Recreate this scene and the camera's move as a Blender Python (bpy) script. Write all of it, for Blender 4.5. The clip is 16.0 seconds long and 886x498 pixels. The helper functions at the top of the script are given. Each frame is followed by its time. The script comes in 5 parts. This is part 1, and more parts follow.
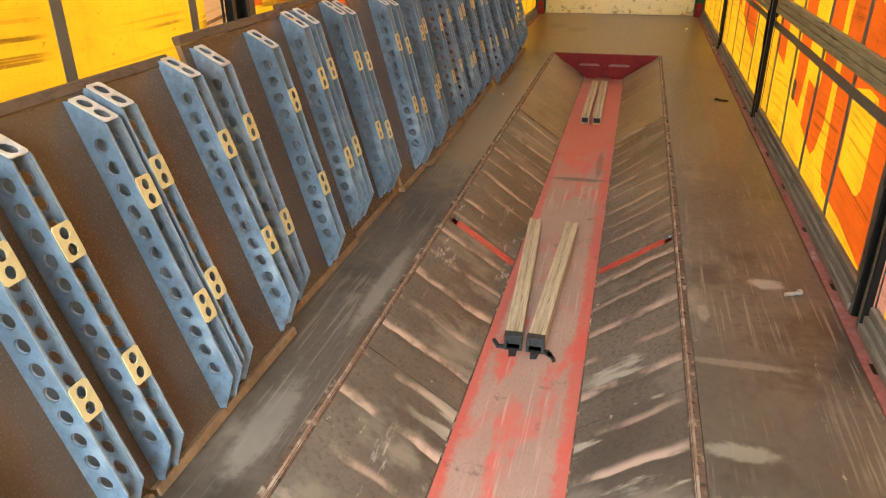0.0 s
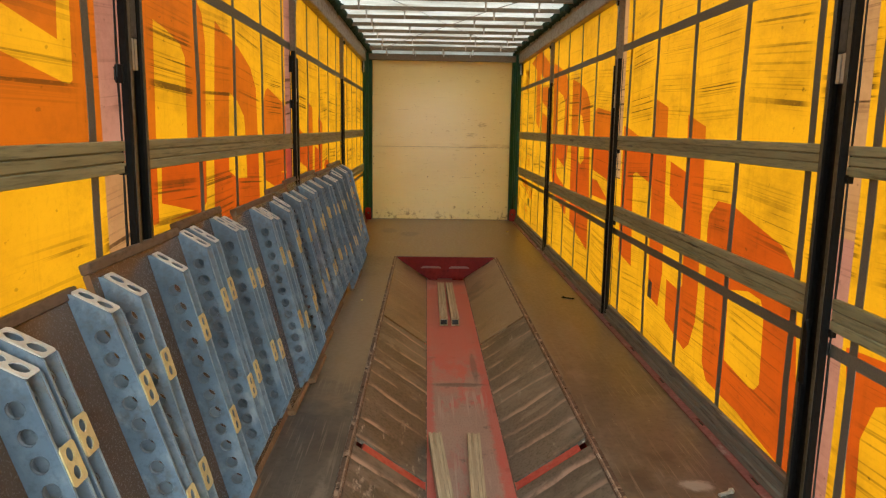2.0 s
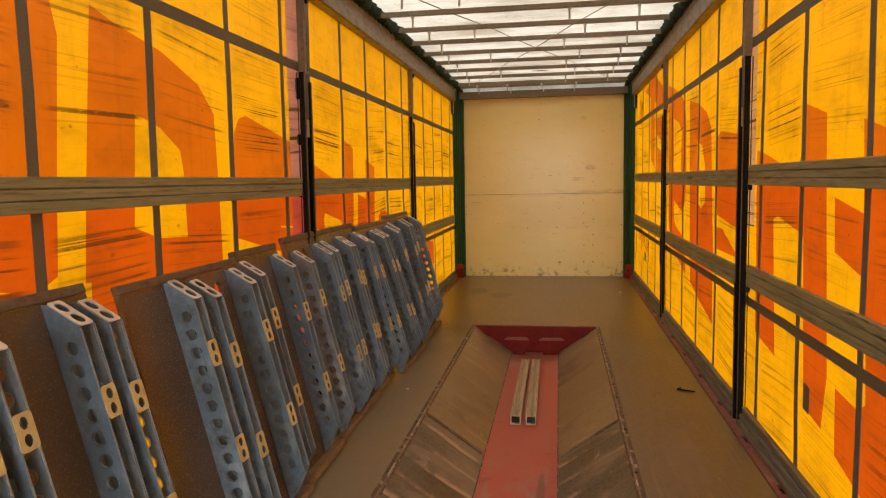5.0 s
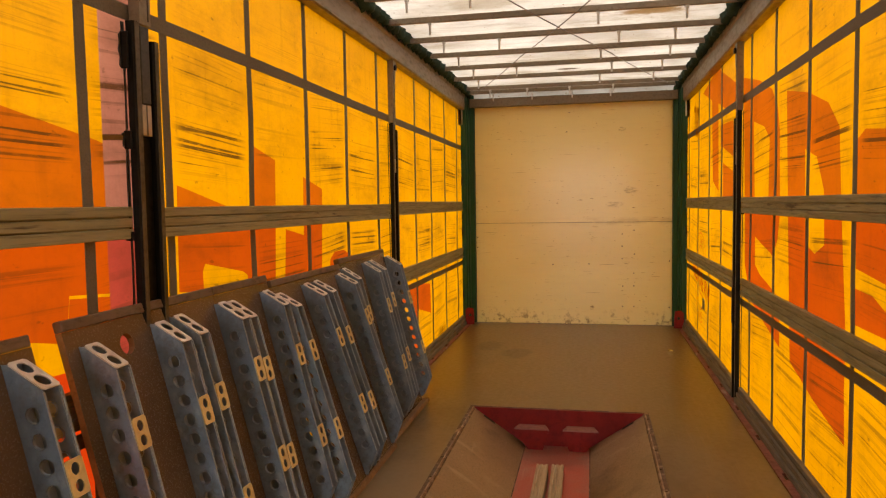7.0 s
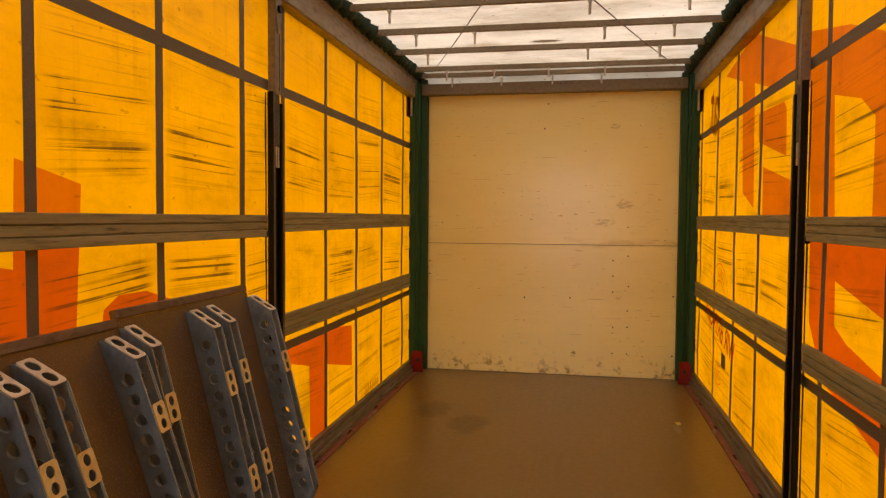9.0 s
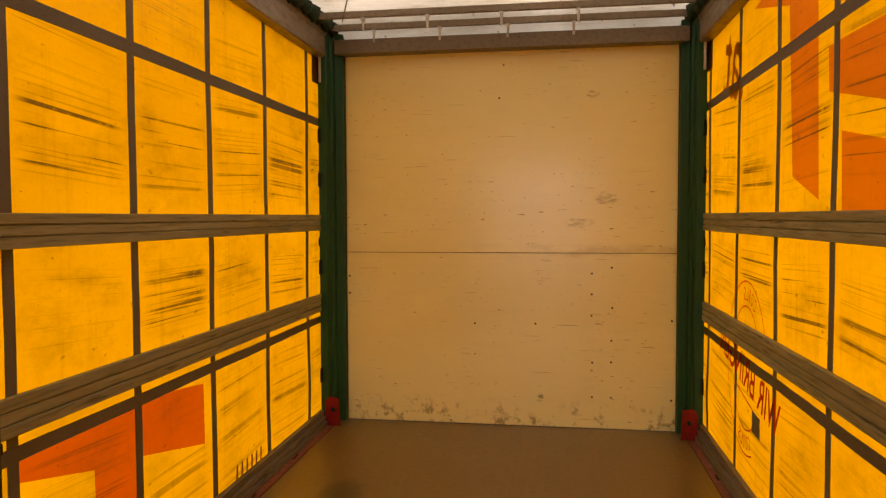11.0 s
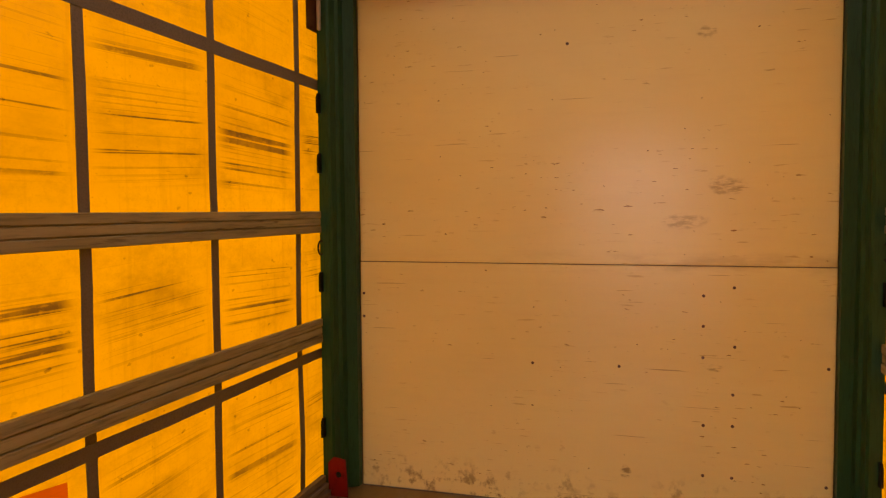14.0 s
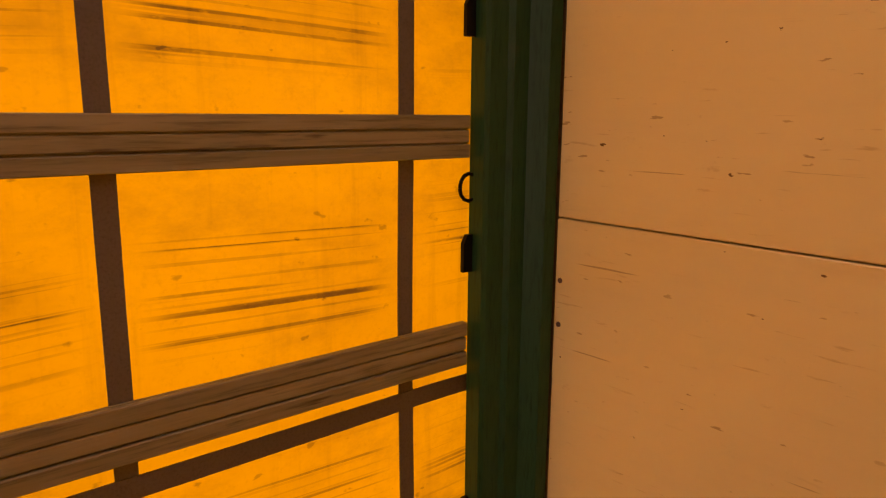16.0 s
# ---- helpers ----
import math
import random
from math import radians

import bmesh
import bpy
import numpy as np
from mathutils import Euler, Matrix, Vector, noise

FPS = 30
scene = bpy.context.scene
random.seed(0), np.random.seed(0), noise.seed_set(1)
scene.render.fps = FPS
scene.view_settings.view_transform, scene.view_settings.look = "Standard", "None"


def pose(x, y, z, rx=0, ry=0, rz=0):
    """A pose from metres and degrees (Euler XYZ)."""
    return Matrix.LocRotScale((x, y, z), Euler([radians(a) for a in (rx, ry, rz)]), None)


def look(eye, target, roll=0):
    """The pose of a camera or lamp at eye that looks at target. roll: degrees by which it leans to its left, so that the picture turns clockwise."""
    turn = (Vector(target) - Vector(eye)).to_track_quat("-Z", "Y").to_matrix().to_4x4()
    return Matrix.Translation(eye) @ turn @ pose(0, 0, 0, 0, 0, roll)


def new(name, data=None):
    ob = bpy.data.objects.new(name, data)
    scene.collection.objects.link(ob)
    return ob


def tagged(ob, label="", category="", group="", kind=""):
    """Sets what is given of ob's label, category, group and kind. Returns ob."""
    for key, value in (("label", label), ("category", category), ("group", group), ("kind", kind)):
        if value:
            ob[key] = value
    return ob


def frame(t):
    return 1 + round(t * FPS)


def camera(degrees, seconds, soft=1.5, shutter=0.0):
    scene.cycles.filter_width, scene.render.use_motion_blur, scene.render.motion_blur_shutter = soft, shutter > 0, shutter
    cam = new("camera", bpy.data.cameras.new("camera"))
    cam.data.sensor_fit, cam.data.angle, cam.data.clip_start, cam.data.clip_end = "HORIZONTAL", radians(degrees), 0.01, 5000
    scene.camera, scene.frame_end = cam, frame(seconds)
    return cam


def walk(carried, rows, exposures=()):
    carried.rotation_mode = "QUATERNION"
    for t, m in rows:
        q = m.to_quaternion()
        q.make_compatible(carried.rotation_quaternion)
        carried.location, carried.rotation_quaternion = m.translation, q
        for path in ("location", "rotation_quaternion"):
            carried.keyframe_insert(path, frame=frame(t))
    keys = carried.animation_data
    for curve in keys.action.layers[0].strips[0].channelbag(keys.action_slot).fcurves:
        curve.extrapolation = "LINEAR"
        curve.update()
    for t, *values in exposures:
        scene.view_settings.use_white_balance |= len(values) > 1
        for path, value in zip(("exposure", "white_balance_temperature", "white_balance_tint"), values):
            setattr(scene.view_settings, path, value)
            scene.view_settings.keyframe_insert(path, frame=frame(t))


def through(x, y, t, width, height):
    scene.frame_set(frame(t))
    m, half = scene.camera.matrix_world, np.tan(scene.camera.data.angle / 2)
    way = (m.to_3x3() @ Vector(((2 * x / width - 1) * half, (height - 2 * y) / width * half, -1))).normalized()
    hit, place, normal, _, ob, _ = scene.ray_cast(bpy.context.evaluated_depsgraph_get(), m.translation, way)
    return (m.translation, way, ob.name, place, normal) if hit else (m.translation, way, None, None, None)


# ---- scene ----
cam = camera(63.6, 16.0, soft=1.2)
PATH = [
    (0, (0.287, 1.1, 1.454), (-0.174, 2.85, 0.603), -0.7),
    (0.5, (0.054, 1.187, 1.476), (-0.182, 3.068, 0.838), -0.4),
    (1, (-0.166, 1.214, 1.5), (-0.183, 3.162, 1.049), 0.6),
    (1.5, (-0.236, 1.231, 1.499), (-0.195, 3.197, 1.138), 1.1),
    (2, (-0.236, 1.241, 1.491), (-0.187, 3.213, 1.157), 0.9),
    (2.5, (-0.228, 1.254, 1.488), (-0.189, 3.231, 1.188), 0.5),
    (3, (-0.222, 1.344, 1.447), (-0.2, 3.326, 1.185), -0.1),
    (3.5, (-0.143, 1.576, 1.408), (-0.197, 3.565, 1.205), -0.0),
    (3.7, (-0.079, 1.69, 1.402), (-0.197, 3.677, 1.206), 0.2),
    (6, (0.303, 3.67, 1.4), (-0.055, 5.628, 1.214), -1.4),
    (6.5, (0.296, 4.152, 1.412), (-0.078, 6.111, 1.265), -1.1),
    (7, (0.24, 4.59, 1.425), (-0.17, 6.543, 1.299), -0.9),
    (7.5, (0.233, 5.059, 1.424), (-0.185, 7.011, 1.308), -0.6),
    (8, (0.229, 5.532, 1.42), (-0.185, 7.487, 1.324), -0.1),
    (8.5, (0.229, 5.992, 1.426), (-0.173, 7.95, 1.336), 0.0),
    (9, (0.266, 6.461, 1.423), (-0.107, 8.424, 1.335), 0.4),
    (9.5, (0.286, 6.933, 1.432), (-0.064, 8.899, 1.337), 0.4),
    (10, (0.317, 7.382, 1.433), (-0.025, 9.351, 1.339), 0.0),
    (12.5, (0.243, 8.748, 1.432), (-0.011, 10.73, 1.345), 0.1),
    (13, (0.215, 8.832, 1.437), (-0.064, 10.81, 1.332), -0.2),
    (13.5, (0.306, 9.126, 1.424), (-0.037, 11.092, 1.297), -1.1),
    (14, (0.341, 9.551, 1.445), (-0.22, 11.468, 1.339), -0.4),
    (14.5, (0.339, 10.035, 1.439), (-0.478, 11.858, 1.352), -0.0),
    (15, (0.301, 10.55, 1.453), (-0.752, 12.243, 1.303), 0.0),
    (15.5, (0.222, 11.061, 1.472), (-1.01, 12.613, 1.205), -1.0),
    (16, (0.095, 11.569, 1.455), (-1.397, 12.846, 1.078), 0.5),
]
EXPOSURES = [(0.0, 3.2, 5700, -3), (1.0, 2.72, 5700, -5), (1.5, 2.60, 5700, -6), (3.5, 2.54, 6300, -1), (6.5, 2.60, 7000, 10), (10.0, 2.40, 7900, 16), (12.5, 2.40, 8000, 20), (14.5, 2.33, 8100, 42), (16.0, 2.30, 8100, 53)]
walk(cam, [(t, look(eye, target, roll)) for t, eye, target, roll in PATH], EXPOSURES)

# ---- light: bright overcast day outside, open rear doors ----
world = bpy.data.worlds.new("overcast_sky")
scene.world = world
world.use_nodes = True
wn = world.node_tree.nodes
sky = wn.new("ShaderNodeTexSky")
sky.sky_type = "NISHITA"
sky.sun_disc = False
sky.sun_elevation, sky.sun_rotation = radians(47), radians(178)
sky.air_density, sky.dust_density = 1.0, 3.0
wn["Background"].inputs["Strength"].default_value = 0.15
veil = wn.new("ShaderNodeHueSaturation")
veil.inputs["Saturation"].default_value = 0.25
world.node_tree.links.new(sky.outputs[0], veil.inputs["Color"])
world.node_tree.links.new(veil.outputs[0], wn["Background"].inputs["Color"])
sun = new("sun", bpy.data.lights.new("sun", "SUN"))
sun.data.energy, sun.data.angle, sun.data.color = 1.0, radians(60), (1.0, 0.96, 0.9)
sun.matrix_world = look((0.6, -16.2, 17.8), (0, 0, 0))


# ---- materials ----
def nodes_of(name):
    m = bpy.data.materials.new(name)
    m.use_nodes = True
    return m, m.node_tree.nodes, m.node_tree.links


def coords(nt, scale=(1, 1, 1), turn=(0, 0, 0)):
    tc = nt.nodes.new("ShaderNodeTexCoord")
    mp = nt.nodes.new("ShaderNodeMapping")
    mp.inputs["Scale"].default_value = scale
    mp.inputs["Rotation"].default_value = [radians(a) for a in turn]
    nt.links.new(tc.outputs["Object"], mp.inputs["Vector"])
    return mp.outputs["Vector"]


def noise_tex(nt, scale, detail=4.0, stretch=(1, 1, 1), rough=0.55, turn=(0, 0, 0), seed=0.0):
    n = nt.nodes.new("ShaderNodeTexNoise")
    n.noise_dimensions = "4D"
    n.inputs["W"].default_value = seed
    n.inputs["Scale"].default_value, n.inputs["Detail"].default_value, n.inputs["Roughness"].default_value = scale, detail, rough
    nt.links.new(coords(nt, stretch, turn), n.inputs["Vector"])
    return n.outputs["Fac"]


def ramp(nt, fac, lo, hi, a=0.0, b=1.0):
    r = nt.nodes.new("ShaderNodeMapRange")
    r.interpolation_type = "SMOOTHSTEP"
    for key, v in (("From Min", lo), ("From Max", hi), ("To Min", a), ("To Max", b)):
        r.inputs[key].default_value = v
    nt.links.new(fac, r.inputs["Value"])
    return r.outputs["Result"]


def times(nt, a, b, op="MULTIPLY"):
    m = nt.nodes.new("ShaderNodeMath")
    m.operation = op
    m.use_clamp = True
    for i, v in enumerate((a, b)):
        if isinstance(v, (int, float)):
            m.inputs[i].default_value = v
        else:
            nt.links.new(v, m.inputs[i])
    return m.outputs[0]


def blend(nt, fac, a, b, mode="MIX"):
    m = nt.nodes.new("ShaderNodeMix")
    m.data_type, m.blend_type = "RGBA", mode
    for i, v in ((0, fac), (6, a), (7, b)):
        if isinstance(v, (int, float)):
            m.inputs[i].default_value = v
        elif isinstance(v, tuple):
            m.inputs[i].default_value = (*v, 1)
        else:
            nt.links.new(v, m.inputs[i])
    return m.outputs[2]


def bump(nt, height, strength, distance):
    b = nt.nodes.new("ShaderNodeBump")
    b.inputs["Strength"].default_value, b.inputs["Distance"].default_value = strength, distance
    nt.links.new(height, b.inputs["Height"])
    return b.outputs["Normal"]


def blot(nt, at, size, ragged=0.5, seed=0.0):
    """1 inside one stain or lit patch with a ragged rim, 0 outside it."""
    d = nt.nodes.new("ShaderNodeVectorMath")
    d.operation = "LENGTH"
    mp = nt.nodes.new("ShaderNodeMapping")
    mp.vector_type = "TEXTURE"
    mp.inputs["Location"].default_value, mp.inputs["Scale"].default_value = at, size
    tc = nt.nodes.new("ShaderNodeTexCoord")
    nt.links.new(tc.outputs["Object"], mp.inputs["Vector"])
    nt.links.new(mp.outputs["Vector"], d.inputs[0])
    m = nt.nodes.new("ShaderNodeMath")
    m.operation = "MULTIPLY_ADD"
    m.inputs[1].default_value = 2 * ragged
    nt.links.new(noise_tex(nt, 1.6 / max(0.02, min(size[:2])), 5, (1, 1, 1), 0.65, seed=seed), m.inputs[0])
    nt.links.new(d.outputs["Value"], m.inputs[2])
    return ramp(nt, m.outputs[0], 0.5 + ragged, 1.0 + ragged, 1, 0)


def surface(name, a, b, rough=0.6, metal=0.0, big=1.5, fine=40.0, stretch=(1, 1, 1), contrast=0.5, wear=None, wear_at=(0.6, 0.75),
            wear_scale=6.0, wear_stretch=(1, 1, 1), wear_turn=(0, 0, 0), spots=None, spots_at=(0.66, 0.72), spots_scale=9.0,
            spots_stretch=(1, 1, 1), relief=0.15, relief_depth=0.002, random_tint=0.0, seed=0.0, rough_var=0.12,
            scratches=None, blots=(), shine=0.5, wear_mask=(0.3, 0.6), scuffs=None, bars=None):
    """Two tones mixed at a large and a fine scale, with worn patches, stains, painted-in light, grain relief and uneven
    gloss.
    """
    m, n, l = nodes_of(name)
    nt = m.node_tree
    p = n["Principled BSDF"]
    large = ramp(nt, noise_tex(nt, big, 5, stretch, seed=seed), 0.3, 0.7)
    grain = noise_tex(nt, fine, 5, stretch, 0.65, seed=seed + 3)
    col = blend(nt, large, a, b)
    dark = tuple(c * (1 - contrast) for c in a)
    col = blend(nt, ramp(nt, grain, 0.45, 0.75), col, dark)
    if wear:
        w = ramp(nt, noise_tex(nt, wear_scale, 6, wear_stretch, 0.6, wear_turn, seed + 7), *wear_at)
        w = times(nt, w, ramp(nt, noise_tex(nt, 1.1, 3, seed=seed + 9), *wear_mask))
        col = blend(nt, w, col, wear)
    if spots:
        w = ramp(nt, noise_tex(nt, spots_scale, 4, spots_stretch, 0.6, seed=seed + 11), *spots_at)
        col = blend(nt, w, col, spots)
    if scratches:
        a1 = ramp(nt, noise_tex(nt, 1.0, 3, (55, 1.6, 4), 0.5, (0, 0, 28), seed + 15), 0.59, 0.64)
        a2 = ramp(nt, noise_tex(nt, 1.0, 3, (60, 1.4, 4), 0.5, (0, 0, -35), seed + 17), 0.59, 0.64)
        a3 = ramp(nt, noise_tex(nt, 1.0, 3, (45, 1.1, 4), 0.5, (0, 0, 4), seed + 19), 0.59, 0.64)
        w = times(nt, times(nt, a1, a2, "ADD"), a3, "ADD")
        w = times(nt, w, ramp(nt, noise_tex(nt, 2.0, 4, seed=seed + 21), 0.40, 0.60, 0, 0.8))
        col = blend(nt, w, col, scratches)
    if bars:
        # dust caught along the hidden cross members, sharp on one side and trailing off on the other
        sep = n.new("ShaderNodeSeparateXYZ")
        l.new(coords(nt), sep.inputs[0])
        tone, start, step = bars
        wander = ramp(nt, noise_tex(nt, 2.5, 3, seed=seed + 31), 0.2, 0.8, -0.03, 0.03)
        along = times(nt, sep.outputs["Y"], wander, "ADD")
        along.node.use_clamp = False
        count = times(nt, times(nt, along, start, "SUBTRACT"), 1.0 / step)
        count.node.use_clamp = count.node.inputs[0].links[0].from_node.use_clamp = False
        part_of = times(nt, count, 0.0, "FRACT")
        dust = times(nt, ramp(nt, part_of, 0.0, 0.02), ramp(nt, part_of, 0.045, 0.15, 1, 0))
        half = times(nt, times(nt, ramp(nt, part_of, 0.50, 0.53), ramp(nt, part_of, 0.54, 0.62, 1, 0)), 0.6)
        broken = ramp(nt, noise_tex(nt, 3.2, 5, (1, 0.8, 1), 0.65, seed=seed + 33), 0.42, 0.58)
        col = blend(nt, ramp(nt, part_of, 0.90, 0.99, 0, 0.35), col, tuple(c * 0.6 for c in a))
        col = blend(nt, times(nt, times(nt, dust, half, "ADD"), broken), col, tone)
    if scuffs:
        # dragged pale marks with broken edges, and small chipped flecks
        drag = ramp(nt, noise_tex(nt, 1.0, 5, (14, 2.6, 6), 0.66, (0, 0, -52), seed + 23), 0.61, 0.66)
        drag2 = ramp(nt, noise_tex(nt, 1.0, 5, (11, 2.2, 6), 0.66, (0, 0, 74), seed + 25), 0.62, 0.66)
        w = times(nt, times(nt, drag, drag2, "ADD"), ramp(nt, noise_tex(nt, 1.6, 3, seed=seed + 27), 0.48, 0.64, 0, 0.6))
        w = times(nt, w, ramp(nt, noise_tex(nt, 45, 3, seed=seed + 28), 0.35, 0.6))
        fleck = times(nt, ramp(nt, noise_tex(nt, 20, 3, (1, 0.6, 1), 0.55, seed=seed + 29), 0.70, 0.735), 0.7)
        col = blend(nt, times(nt, w, fleck, "ADD"), col, scuffs)
    for tone, at, size, much in blots:
        col = blend(nt, times(nt, blot(nt, at, size, seed=seed + at[0]), much), col, tone)
    if random_tint:
        info = n.new("ShaderNodeObjectInfo")
        col = blend(nt, ramp(nt, info.outputs["Random"], 0, 1, 0, random_tint), col, dark)
    l.new(col, p.inputs["Base Color"])
    p.inputs["Metallic"].default_value = metal
    p.inputs["Specular IOR Level"].default_value = shine
    l.new(ramp(nt, grain, 0.2, 0.8, max(0.03, rough - rough_var), min(1, rough + rough_var)), p.inputs["Roughness"])
    l.new(bump(nt, grain, relief, relief_depth), p.inputs["Normal"])
    return m


def tarpaulin(name, tone, deep, through=0.64, streaks=0.9, seed=0.0, blots=(), soil=(0.054, 0.018, 0.003)):
    """PVC tarpaulin that lets daylight through, rubbed by loads in scuffs that differ from one webbing cell to the next."""
    m, n, l = nodes_of(name)
    nt = m.node_tree
    out = n["Material Output"]
    n.remove(n["Principled BSDF"])
    cloud = ramp(nt, noise_tex(nt, 1.3, 5, (1, 1, 1.4), seed=seed), 0.25, 0.75)
    col = blend(nt, cloud, tone, deep)
    weave = noise_tex(nt, 60, 3, (1, 1, 1), 0.7, seed=seed)
    # cell: how far across its webbing cell a place lies, and a number of the cell's own
    cell = n.new("ShaderNodeSeparateXYZ")
    uv = n.new("ShaderNodeUVMap")
    uv.uv_map = "cell"
    l.new(uv.outputs["UV"], cell.inputs[0])
    across, own = cell.outputs["X"], cell.outputs["Y"]
    sep = n.new("ShaderNodeSeparateXYZ")
    l.new(coords(nt), sep.inputs[0])
    tilt = times(nt, own, -0.5, "ADD")
    tilt.node.use_clamp = False
    drop = times(nt, times(nt, tilt, across), 0.10)
    drop.node.use_clamp = drop.node.inputs[0].links[0].from_node.use_clamp = False
    level = times(nt, sep.outputs["Z"], drop, "ADD")
    level.node.use_clamp = False
    shift = times(nt, own, 37.0)
    shift.node.use_clamp = False

    def rubbed(fy, fz, detail, rough, extra):
        c = n.new("ShaderNodeCombineXYZ")
        for key, value, k in (("X", sep.outputs["Y"], fy), ("Y", level, fz)):
            q = times(nt, value, k)
            q.node.use_clamp = False
            l.new(q, c.inputs[key])
        l.new(shift, c.inputs["Z"])
        t = n.new("ShaderNodeTexNoise")
        t.noise_dimensions = "4D"
        t.inputs["W"].default_value = seed + extra
        t.inputs["Scale"].default_value, t.inputs["Detail"].default_value, t.inputs["Roughness"].default_value = 1.0, detail, rough
        l.new(c.outputs[0], t.inputs["Vector"])
        return t.outputs["Fac"]

    fade = times(nt, ramp(nt, across, 0.03, 0.20), ramp(nt, across, 0.80, 0.97, 1, 0))
    bands = None
    for lo, hi, much in ((1.92, 2.06, 0.75), (1.56, 1.86, 1.0), (0.98, 1.26, 0.9), (2.16, 2.34, 0.35), (0.10, 0.66, 0.60)):
        k = times(nt, times(nt, ramp(nt, sep.outputs["Z"], lo - 0.05, lo + 0.04), ramp(nt, sep.outputs["Z"], hi - 0.04, hi + 0.05, 1, 0)), much)
        bands = k if bands is None else times(nt, bands, k, "ADD")
    busy = ramp(nt, rubbed(0.6, 2.6, 2, 0.5, 21), 0.29, 0.50)
    zone = times(nt, times(nt, bands, busy), fade)
    fine = ramp(nt, rubbed(0.5, 80, 2, 0.5, 2), 0.57, 0.61)
    bold = ramp(nt, rubbed(0.35, 42, 2.5, 0.6, 3), 0.575, 0.615)
    grit = ramp(nt, rubbed(22, 60, 3, 0.7, 4), 0.30, 0.60)
    soft = ramp(nt, rubbed(2.6, 11, 5, 0.65, 5), 0.40, 0.75)
    lines = times(nt, times(nt, times(nt, fine, 0.34), times(nt, bold, 0.85), "ADD"), times(nt, grit, 0.55, "ADD"))
    soot = times(nt, times(nt, lines, times(nt, soft, 0.30), "ADD"), zone)
    film = times(nt, ramp(nt, noise_tex(nt, 1.0, 6, (1, 2.4, 4.4), 0.75, seed=seed + 5), 0.44, 0.72), 0.34)
    runs = times(nt, ramp(nt, noise_tex(nt, 1.0, 4, (1, 22, 1.4), 0.6, seed=seed + 8), 0.54, 0.70), 0.12)
    specks = times(nt, ramp(nt, noise_tex(nt, 26, 3, (1, 0.7, 1.2), 0.5, seed=seed + 6), 0.66, 0.72), 0.45)
    soot = times(nt, times(nt, soot, film, "ADD"), times(nt, runs, specks, "ADD"), "ADD")
    col = blend(nt, times(nt, soot, streaks), col, soil)
    for shade, at, size, much in blots:
        col = blend(nt, times(nt, blot(nt, at, size, seed=seed + at[0]), much), col, shade)
    col = blend(nt, ramp(nt, weave, 0.48, 0.8, 0, 0.26), col, tuple(c * 0.6 for c in deep))
    back, front, mix, gloss, mix2 = (n.new("ShaderNodeBsdf" + k) if k[0] in "TDG" else n.new("ShaderNodeMixShader") for k in ("Translucent", "Diffuse", "mix", "Glossy", "mix"))
    for node in (back, front):
        l.new(col, node.inputs["Color"])
        l.new(bump(nt, cloud, 0.3, 0.02), node.inputs["Normal"])
    mix.inputs[0].default_value = 1 - through
    l.new(back.outputs[0], mix.inputs[1])
    l.new(front.outputs[0], mix.inputs[2])
    gloss.inputs["Roughness"].default_value = 0.4
    mix2.inputs[0].default_value = 0.03
    l.new(mix.outputs[0], mix2.inputs[1])
    l.new(gloss.outputs[0], mix2.inputs[2])
    l.new(mix2.outputs[0], out.inputs["Surface"])
    return m


